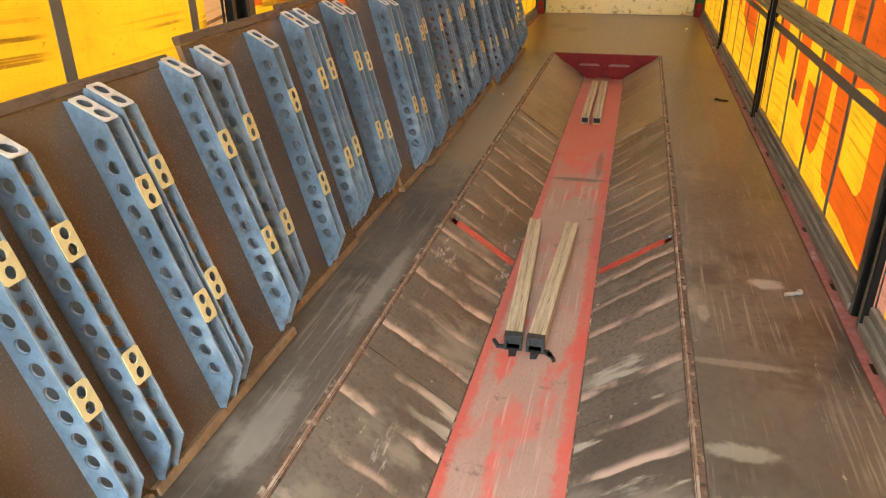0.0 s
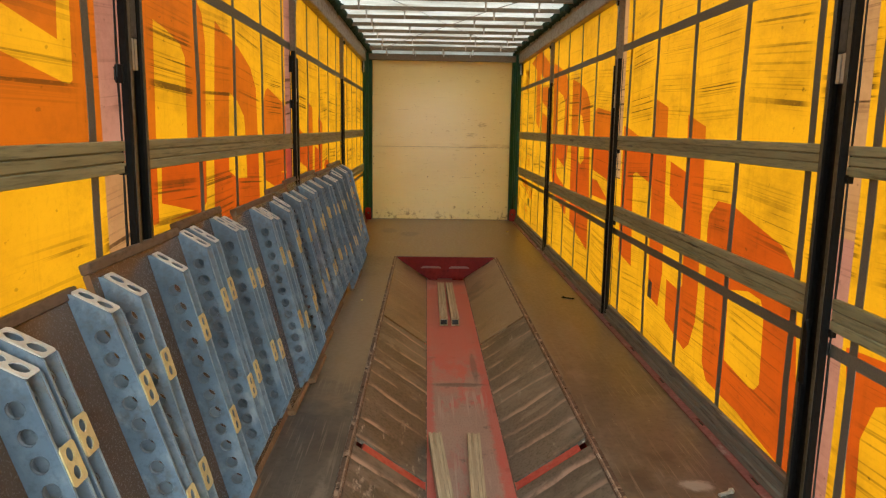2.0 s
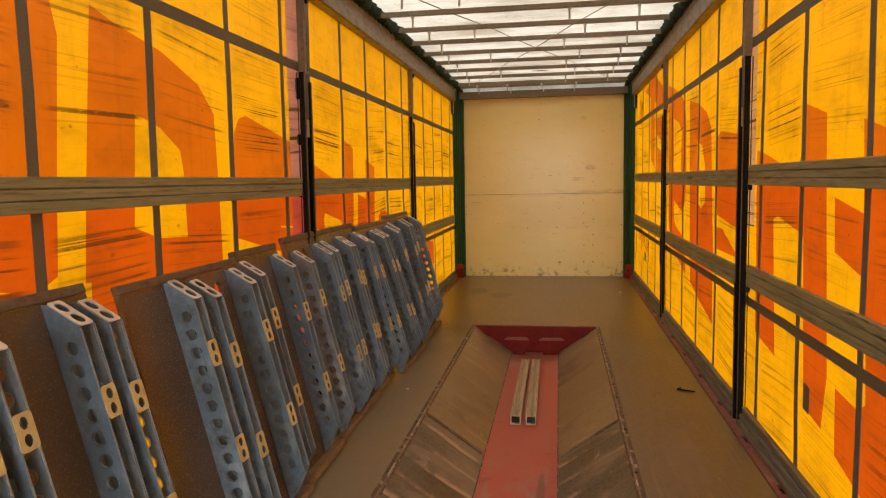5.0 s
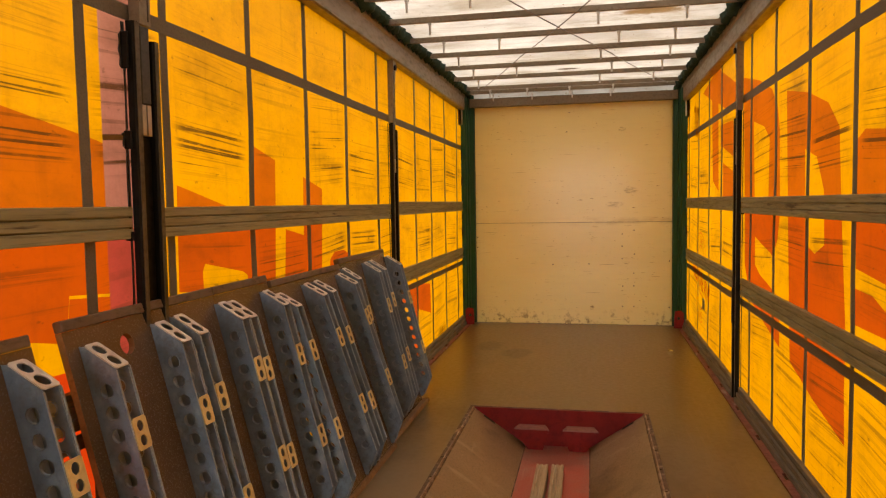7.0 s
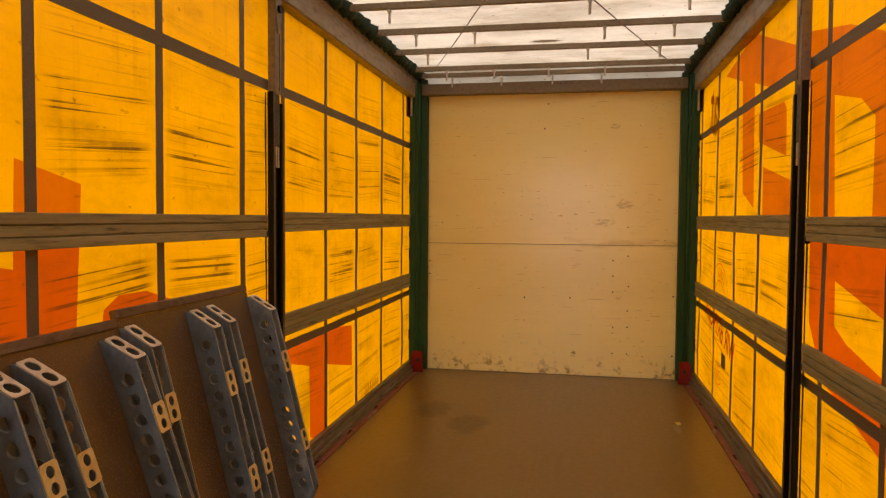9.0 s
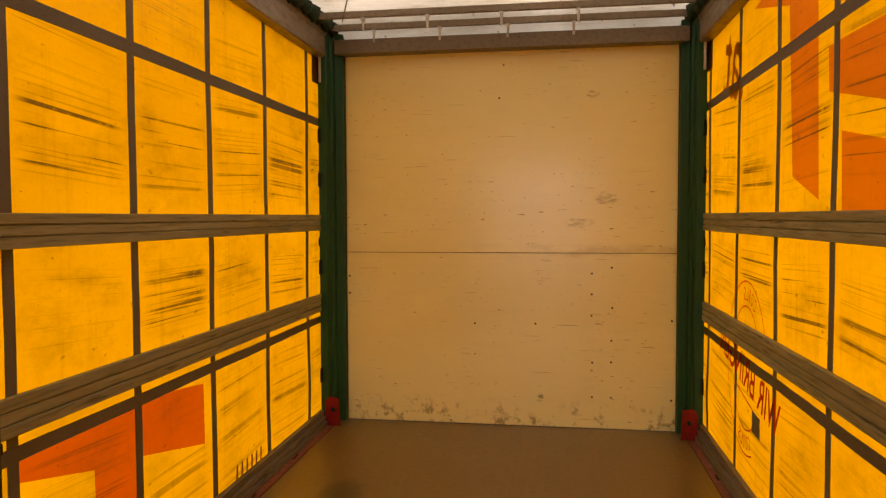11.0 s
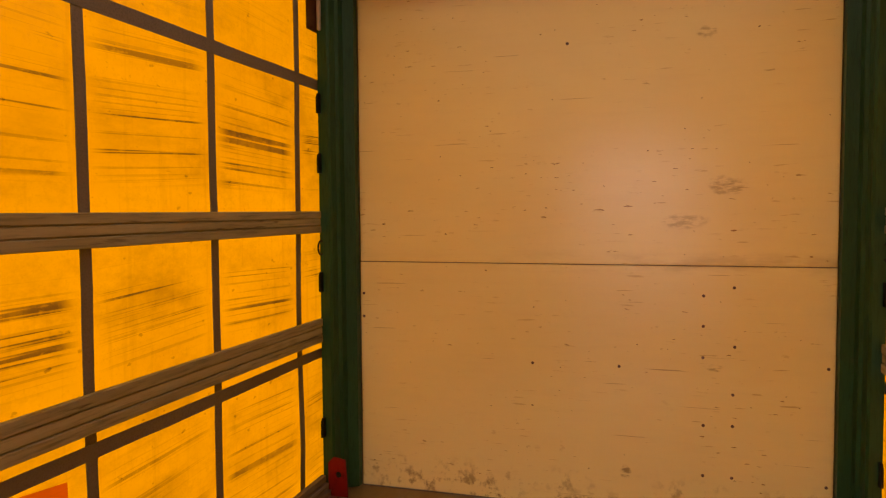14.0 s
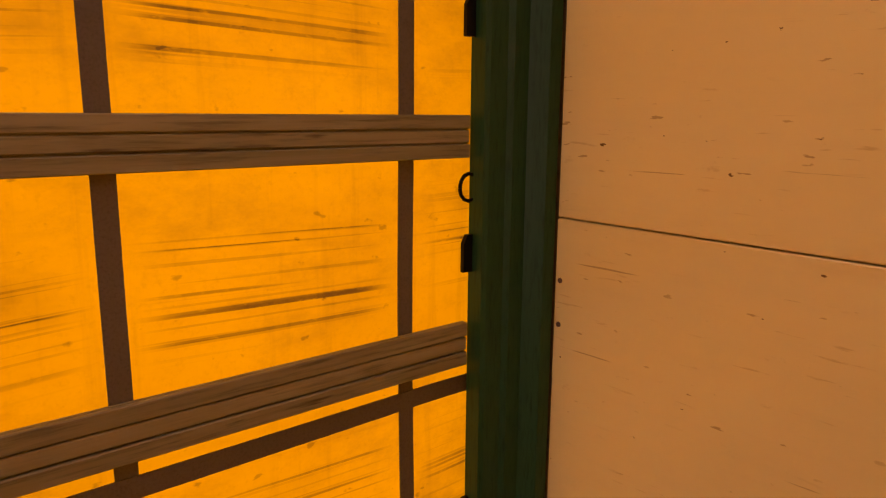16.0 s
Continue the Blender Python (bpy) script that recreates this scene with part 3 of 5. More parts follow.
# ---- floor ----
# Made-up dark sheets that keep the bright ground from showing through floor gaps.
for xa, xb, ya in ((LIP + 0.027, 1.28, REAR), (-1.28, -LIP - 0.027, REAR), (-LIP - 0.02, LIP + 0.02, TROUGH[1] + 0.03)):
    tagged(part("floor_underlay", boxed(xa, xb, ya, FRONT, -0.09, -0.062), SEAM), "dark sheet added under the floor to block light in its gaps", "decking", kind="structure")
ground = part("ground", boxed(-400, 400, -400, 400, -1.35, -1.25), ASPHALT)
tagged(ground, "grey asphalt yard under the trailer", "ground", kind="structure")
floor = empty("floor", pose(0, 0, 0), "worn brown phenolic plywood trailer floor with pale scuffs", "floor", kind="structure")
for side in (-1, 1):
    xs = sorted((side * (LIP + 0.0315), side * 1.166))
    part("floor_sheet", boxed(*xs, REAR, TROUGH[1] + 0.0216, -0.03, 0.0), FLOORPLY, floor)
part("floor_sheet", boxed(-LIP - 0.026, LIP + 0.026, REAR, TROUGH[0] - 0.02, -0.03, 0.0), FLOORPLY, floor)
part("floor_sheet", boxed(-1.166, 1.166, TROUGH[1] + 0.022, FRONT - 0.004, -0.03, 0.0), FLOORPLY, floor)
for side in (-1, 1):
    xs = sorted((side * 1.170, side * 1.266))
    holes = [[(side * 1.205 + dx, y + dy) for dx, dy in ((-0.012, -0.045), (0.012, -0.045), (0.012, 0.045), (-0.012, 0.045))] for y in [-0.24 + 0.62 * i for i in range(21)]]
    outline = [(xs[0], REAR), (xs[1], REAR), (xs[1], FRONT - 0.006), (xs[0], FRONT - 0.006)]
    rail = part("edge_rail", cut_sheet(outline, holes, 0.014, lambda u, v, w: (u, v, w - 0.008)), EDGERED, floor, "chipped red steel edge rail with lashing slots")
    part("rail_backing", boxed(*xs, REAR, FRONT - 0.006, -0.06, -0.035), SEAM, floor)

# ---- coil trough ----
trough = empty("coil_trough", pose(0, 0, 0), "sunken coil trough with a worn red sole and scuffed brown side covers", "trough", kind="structure")
y0, y1 = TROUGH
part("sole", boxed(-SOLE - 0.02, SOLE + 0.02, y0, 5.933, -DEEP - 0.02, -DEEP), REDSTEEL, trough, "red painted steel sole worn to grey")
part("sole", boxed(-SOLE - 0.02, SOLE + 0.02, 5.935, y1, -DEEP - 0.02, -DEEP), REDSTEEL, trough)
for yy, s in ((y1, 1), (y0, -1)):
    part("end_plate", prism([(-LIP, 0.0), (LIP, 0.0), (SOLE + 0.02, -DEEP - 0.02), (-SOLE - 0.02, -DEEP - 0.02)], "y", *sorted((yy, yy + s * 0.015))), DARKRED, trough, "dark red end plate")
for x, q in ((-0.17, -1), (0.157, 1)):
    # q points away from the middle; the box narrows towards the sole and towards the end plate
    outline = [(x - 0.090, y1 - 0.001), (x + 0.090, y1 - 0.001), (x + 0.118, y1 - 0.10), (x - 0.118, y1 - 0.10)]
    ledge = part("stake_pocket", prism(outline, "z", -0.113, -0.105), GREYRED, trough, "greyed red steel ledge")
    foot_out, foot_in = q * 0.207, x - q * 0.075
    front = [(x + q * 0.114, -0.1135), (x + q * 0.112, -0.135), (foot_out, -0.232), (foot_out - q * 0.012, -0.2495), (foot_in, -0.2495), (x - q * 0.112, -0.150), (x - q * 0.114, -0.1135)]
    part("pocket_front", prism(front, "y", y1 - 0.093, y1 - 0.087), DARKRED, ledge)
    for k, low in ((q, -0.165), (-q, -0.2)):
        bm = prism([(y1 - 0.001, -0.114), (y1 - 0.086, -0.114), (y1 - 0.086, low), (y1 - 0.001, low)], "x", *sorted((x + k * 0.080, x + k * 0.086)))
        part("gusset", bm, DARKRED, ledge)
for side in (-1, 1):
    def slope(u, y, w, side=side):
        """u runs down the slope from the lip to the sole, w out of it."""
        k = Vector((side * (LIP - SOLE), 0, DEEP)).normalized()
        out = Vector((-side * DEEP, 0, LIP - SOLE)).normalized()
        return Vector((side * LIP, y, -0.004)) - u * k + w * out
    run = math.hypot(LIP - SOLE, DEEP) - 0.006
    spans = ((y0, 3.22), (3.223, 4.47), (4.56, 5.69), (5.693, 6.835), (6.885, y1 - 0.003))
    for a, b in spans:
        bm = cut_sheet([(0.006, a), (run, a), (run, b), (0.006, b)], [], 0.02, lambda u, v, w: slope(u, v, w - 0.02))
        part("side_cover", bm, SMOOTHCOVER if a > 6.8 else COVER, trough)
    bm = cut_sheet([(0.0, y0), (run, y0), (run, y1), (0.0, y1)], [], 0.01, lambda u, v, w: slope(u, v, w - 0.07))
    part("slope_backing", bm, DARKRED, trough)
    bm = cut_sheet([(0.0, 6.837), (run, 6.837), (run, 6.883), (0.0, 6.883)], [], 0.006, lambda u, v, w: slope(u, v, w - 0.020))
    part("cover_joint", bm, SEAM, trough)
    bm = cut_sheet([(0.10, 6.842), (0.17, 6.842), (0.17, 6.878), (0.10, 6.878)], [], 0.006, lambda u, v, w: slope(u, v, w - 0.006))
    part("slot_cover", bm, RUST, trough)
    bm = cut_sheet([(0.085, y1 - 0.034), (0.175, y1 - 0.034), (0.175, y1 - 0.004), (0.085, y1 - 0.004)], [], 0.003, lambda u, v, w: slope(u, v, w - 0.0005))
    part("slot", bm, SEAM, trough)
    part("sole_joint", boxed(*sorted((side * (SOLE + 0.003), side * (SOLE + 0.010))), y0, y1, -DEEP + 0.0005, -DEEP + 0.003), RUST, trough, "dirty joint along the sole")
    bm = cut_sheet([(0.06, 4.48), (run, 4.48), (run, 4.55), (0.06, 4.55)], [], 0.02, lambda u, v, w: slope(u, v, w - 0.024))
    part("cross_member", bm, RED, trough, "red cross member in the gap between covers")
    bm = cut_sheet([(0.075, 4.484), (0.185, 4.484), (0.185, 4.546), (0.075, 4.546)], [], 0.006, lambda u, v, w: slope(u, v, w - 0.012))
    part("slot", bm, SEAM, trough)
    lip = [(side * LIP, 0.004), (side * (LIP + 0.028), 0.006), (side * (LIP + 0.03), -0.03), (side * (LIP - 0.012), -0.03), (side * (LIP - 0.006), -0.004)]
    worn = [(side * (LIP - 0.003), 0.001), (side * (LIP + 0.004), 0.0065), (side * (LIP + 0.009), 0.0065), (side * (LIP + 0.009), 0.004)]
    bm = prism(worn, "y", y0, y1)
    bmesh.ops.recalc_face_normals(bm, faces=bm.faces)
    part("worn_edge", bm, WORN, trough, "lip edge worn pale by loads")
    part("lip_angle", prism(lip, "y", y0, y1), RUST, trough, "rusty steel angle along the lip")
for side in (-1, 1):
    for i in range(26):
        yy = 1.95 + 0.295 * i
        part("lip_screw", rod(bmesh.new(), (side * (LIP + 0.014), yy, 0.003), (side * (LIP + 0.014), yy, 0.010), 0.008, 8), RUST, trough)
part("lip_angle", boxed(-LIP - 0.03, LIP + 0.03, y1 + 0.0155, y1 + 0.022, -0.03, 0.004), RUST, trough)


def trough_beam(x, ya, yb, turn, socket):
    """A pale grooved hollow beam lying on the sole."""
    length = yb - ya
    thing = empty("support_beam", pose(x, ya, -DEEP, 0, 0, turn), "pale grooved timber-look beam with an open dark end lying on the trough sole", "beam", "beams in the trough")
    w, h, t = 0.035, 0.07, 0.007
    outer = [(-w, 0), (w, 0), (w, h), (w * 0.62, h), (w * 0.55, h - 0.006), (w * 0.1, h - 0.006), (0, h), (-w * 0.1, h), (-w * 0.55, h - 0.006), (-w * 0.62, h), (-w, h)]
    inner = [(-w + t, t), (w - t, t), (w - t, h - 2 * t), (-w + t, h - 2 * t)]
    bm = cut_sheet(outer, [inner], length, lambda u, v, k: (u, k, v))
    bmesh.ops.recalc_face_normals(bm, faces=bm.faces)
    part("tube", bm, TIMBER, thing)
    # Black block set in the hollow end to stand in for its shade.
    part("end_shade", boxed(-w + t, w - t, 0.03, 0.05, t, h - 2 * t), RUBBER, thing)
    if socket:
        bm = cut_sheet([(-w - 0.003, 0), (w + 0.003, 0), (w + 0.003, h + 0.003), (-w - 0.003, h + 0.003)], [inner], 0.038, lambda u, v, k: (u, k - 0.008, v))
        bmesh.ops.recalc_face_normals(bm, faces=bm.faces)
        part("end_cap", bm, RUBBER, thing, "black rubber end cap")
        part("foot", prism([(-0.012, -0.06), (0.016, -0.052), (0.02, -0.009), (-0.018, -0.009)], "z", 0.0, 0.008), RUBBER, thing)
        s = -1 if turn > 0 else 1
        part("foot", prism([(s * 0.039, -0.004), (s * 0.07, 0.0), (s * 0.095, -0.05 * s), (s * 0.085, -0.06 * s), (s * 0.06, 0.014), (s * 0.039, 0.014)], "z", 0.0, 0.012), RUBBER, thing)
    return thing


trough_beam(-0.065, 7.41, 8.92, 0, False)
trough_beam(0.038, 7.41, 8.93, 0.4, False)
trough_beam(-0.09, 3.69, 5.00, 3.6, True)
trough_beam(0.005, 3.69, 4.99, -1.7, True)

# ---- headboard and front corners ----
headboard = empty("wall_front", pose(0, FRONT, 0), "cream-painted plywood headboard of two sheets, scratched and stained low down", "wall", kind="structure")
part("sheet", boxed(-1.118, 1.118, 0, 0.03, 0.004, 1.184, 0.003), BOARD, headboard)
for x, z in ((-0.215, 0.70), (0.197, 0.705), (0.70, 1.09), (0.57, 1.05), (0.57, 0.91), (0.705, 0.82), (0.57, 0.765), (0.70, 0.60), (0.575, 0.45), (0.70, 0.455), (0.575, 0.215), (0.70, 0.215),
             (-1.10, 1.02), (-1.10, 0.90), (1.09, 0.74), (1.09, 0.21), (-0.02, 2.45), (-0.05, 2.23)):
    part("screw", rod(bmesh.new(), (x, -0.0015, z), (x, 0.006, z), 0.0075, 8), RUST, headboard)
part("sheet", boxed(-1.118, 1.118, 0.002, 0.03, 1.188, 2.56, 0.003), BOARD, headboard)
part("backing", boxed(-1.28, 1.28, 0.034, 0.07, -0.05, 2.60), GREYSTEEL, headboard)
header = part("header_beam", prism([(12.90, 2.544), (12.906, 2.540), (12.995, 2.540), (12.995, 2.638), (12.906, 2.638), (12.90, 2.632)], "x", -1.165, 1.165), GREYSTEEL)
tagged(header, "grey-brown steel header beam over the headboard", "beam", kind="structure")
for side in (-1, 1):
    post = empty("corner_post", pose(side * 1.19, 12.9, 0.0065), "dark green painted steel corner post with a red foot bracket", "post", "front corner posts", "structure")
    prof = [(1.255, 12.812), (1.205, 12.812), (1.195, 12.822), (1.19, 12.875), (1.175, 12.885), (1.17, 12.93), (1.15, 12.94), (1.122, 12.955), (1.12, 12.994), (1.255, 12.994)]
    bm = prism([(side * p - side * 1.19, q - 12.9) for p, q in prof], "z", 0.0, 2.68)
    bmesh.ops.recalc_face_normals(bm, faces=bm.faces)
    part("profile", bm, GREEN, post)
    bm = cut_sheet([(0.0, 0.0), (0.105, 0.0), (0.095, 0.19), (0.03, 0.2), (0.0, 0.17)], [ring(0.055, 0.11, 0.016)], 0.006, lambda u, v, w: (side * (0.035 - u), -0.02 - w - 0.07, v))
    part("foot_bracket", bm, DARKRED, post, "red steel foot bracket with a hole")
    for z in (1.925, 1.63, 1.04, 0.30):
        part("clip", prism([(-0.118, z), (-0.088, z), (-0.088, z + 0.098), (-0.106, z + 0.098), (-0.118, z + 0.075)], "x", *sorted((side * 0.05, side * 0.062))), BLACKPAINT, post, "black curtain clip")
    bm = bmesh.new()
    for i in range(12):
        a, b = (2 * math.pi * k / 12 for k in (i, i + 1))
        rod(bm, (side * 0.055, -0.10 + 0.03 * math.cos(a), 1.26 + 0.035 * math.sin(a)), (side * 0.055, -0.10 + 0.03 * math.cos(b), 1.26 + 0.035 * math.sin(b)), 0.005, 6)
    part("ring", bm, BLACKPAINT, post)
    part("top_guide", boxed(*sorted((side * 0.04, side * 0.055)), -0.11, -0.09, 2.33, 2.5, 0.002), BRIGHT, post)

# ---- side curtains with their print and webbing ----
INK, BARE = 1, 0
PRINT_LEFT, PRINT_RIGHT = [], []
PRINT_RIGHT.append((INK, [(6.05, 1.71), (5.77, 1.64), (5.68, 0.6), (5.72, 0.37), (5.93, 0.4)]))
PRINT_RIGHT.append((INK, [(6.76, 1.53), (6.62, 1.51), (6.0, 1.38), (5.98, 1.13), (6.07, 1.15), (6.39, 1.2), (6.45, 1.18), (6.38, 0.51), (6.55, 0.53), (6.72, 0.56)]))
PRINT_RIGHT.append((INK, [(5.42, 1.59), (5.14, 1.52), (5.07, 0.61), (5.08, 0.44), (5.15, 0.29), (5.22, 0.24), (5.57, 0.32), (5.59, 0.58), (5.38, 0.56), (5.31, 0.6), (5.35, 1.03), (5.64, 1.1), (5.65, 1.31), (5.39, 1.26)]))
PRINT_RIGHT.append((INK, [(5.01, 0.98), (5.0, 1.06), (4.9, 1.14), (4.73, 1.14), (4.55, 1.1), (4.2, 1.02), (4.12, 0.97), (4.06, 0.9), (4.04, 0.81), (3.97, 0.44), (3.96, 0.08), (4.49, 0.16), (4.87, 0.18), (4.94, 0.26)]))
PRINT_RIGHT.append((BARE, [(4.68, 0.72), (4.47, 0.76), (4.34, 0.75), (4.3, 0.7), (4.29, 0.37), (4.33, 0.33), (4.38, 0.32), (4.67, 0.36)]))
PRINT_RIGHT.append((INK, [(3.67, 0.74), (3.36, 0.76), (3.34, 0.65), (3.48, 0.59), (3.54, 0.45), (3.52, 0.21), (3.57, 0.17)]))
PRINT_RIGHT.append((INK, [(9.96, 2.27), (9.46, 2.17), (9.16, 2.07), (9.01, 1.95), (8.96, 1.81), (8.94, 1.32), (8.97, 1.19), (9.08, 1.09), (9.55, 1.18), (9.54, 1.0), (9.41, 0.95), (9.07, 0.89), (8.91, 0.78), (8.9, 0.58), (9.66, 0.75), (9.86, 0.97)]))
PRINT_RIGHT.append((BARE, [(9.62, 1.93), (9.34, 1.87), (9.22, 1.79), (9.2, 1.38), (9.58, 1.39)]))
PRINT_RIGHT.append((INK, [(8.82, 2.01), (8.41, 1.94), (8.1, 1.85), (7.95, 1.73), (7.84, 0.87), (7.84, 0.6), (7.82, 0.38), (8.27, 0.46), (8.68, 0.55)]))
PRINT_RIGHT.append((BARE, [(8.46, 1.67), (8.26, 1.62), (8.15, 1.46), (8.13, 1.21), (8.27, 1.16), (8.42, 1.2)]))
PRINT_RIGHT.append((INK, [(7.77, 1.64), (7.65, 1.69), (7.14, 1.64), (7.08, 1.07), (7.72, 1.14)]))
PRINT_RIGHT.append((INK, [(7.76, 1.06), (7.55, 1.05), (7.12, 0.91), (7.74, 0.91)]))
PRINT_RIGHT.append((INK, [(11.83, 2.43), (11.39, 2.48), (11.03, 2.53), (10.14, 2.25), (10.13, 2.1), (10.59, 2.13), (10.99, 2.23), (11.32, 2.3)]))
PRINT_RIGHT.append((INK, [(11.32, 2.3), (10.99, 2.23), (10.95, 1.49), (11.24, 1.59)]))
PRINT_RIGHT.append((INK, [(10.88, 2.03), (10.73, 2.03), (10.35, 2.02), (10.3, 1.98), (10.28, 1.74), (10.87, 1.87)]))
PRINT_RIGHT.append((INK, [(10.75, 1.72), (10.12, 1.6), (10.11, 1.44), (10.73, 1.44)]))
PRINT_LEFT.append((INK, [(3.87, 1.11), (4.54, 1.09), (4.64, 1.13), (4.71, 1.86), (4.68, 1.99), (4.55, 2.08), (4.23, 2.09), (3.9, 2.08)]))
PRINT_LEFT.append((BARE, [(4.05, 1.34), (4.04, 1.1), (4.45, 1.11), (4.08, 1.18), (4.1, 1.35), (4.39, 1.34), (4.4, 1.43), (4.41, 1.77), (4.36, 1.82), (4.21, 1.86), (4.07, 1.88)]))
PRINT_LEFT.append((INK, [(4.77, 1.09), (5.72, 1.03), (5.71, 1.45), (5.7, 1.71), (5.57, 1.82), (5.29, 1.91), (4.99, 1.96), (4.87, 1.99)]))
PRINT_LEFT.append((BARE, [(5.06, 1.25), (5.22, 1.2), (5.42, 1.19), (5.42, 1.45), (5.4, 1.54), (5.26, 1.62), (5.1, 1.66)]))
PRINT_LEFT.append((INK, [(5.85, 1.32), (5.86, 1.15), (6.4, 1.03), (6.42, 1.17), (6.66, 1.15), (6.69, 1.43), (6.69, 1.61), (6.57, 1.64), (6.02, 1.73), (5.94, 1.71), (5.89, 1.64)]))
PRINT_LEFT.append((INK, [(2.2, 1.39), (3.6, 1.40), (3.65, 2.08), (2.2, 2.12)]))
PRINT_LEFT.append((BARE, [(2.3, 1.80), (3.058, 1.659), (3.36, 1.602), (3.39, 1.601), (3.409, 1.613), (3.432, 2.0), (3.36, 2.0), (3.335, 1.72), (3.05, 1.78), (2.3, 1.93)]))
PRINT_LEFT.append((INK, [(4.78, 0.78), (5.74, 0.78), (5.72, 1.04), (4.80, 1.09)]))
PRINT_LEFT.append((INK, [(6.36, 0.72), (6.74, 0.72), (6.67, 1.14), (6.42, 1.16)]))
PRINT_LEFT.append((6, [(5.5, 0.3), (6.55, 0.3), (6.55, 0.94), (5.8, 0.97), (5.8, 0.945), (5.5, 0.95)]))
PRINT_LEFT.append((INK, [(6.99, 1.11), (7.09, 1.1), (7.6, 1.05), (7.61, 1.41), (7.42, 1.42), (7.1, 1.49), (7.0, 1.51)]))
PRINT_LEFT.append((INK, [(7.6, 1.05), (7.82, 1.06), (7.85, 1.65), (7.63, 1.7)]))
PRINT_LEFT.append((BARE, [(7.17, 1.09), (7.54, 1.06), (7.54, 1.12), (7.5, 1.14), (7.19, 1.2), (7.17, 1.17)]))
PRINT_LEFT.append((INK, [(7.93, 1.05), (8.43, 1.07), (8.46, 1.52), (8.19, 1.58), (8.18, 1.27), (7.95, 1.31)]))
PRINT_LEFT.append((INK, [(8.55, 1.06), (9.0, 1.09), (8.8, 1.15), (8.64, 1.15), (8.56, 1.11)]))
PRINT_LEFT.append((INK, [(10.02, 0.64), (10.39, 0.55), (10.41, 0.12), (10.64, 0.03), (10.69, 0.5), (11.19, 0.39), (11.19, 0.67), (10.6, 0.74), (10.02, 0.72)]))


def billow(y, z):
    """How far the curtain bellies out."""
    return abs(0.014 * noise.noise(Vector((y * 0.9, z * 0.8, 3.1))) + 0.007 * noise.noise(Vector((y * 3.1, z * 1.6, 9.0))))


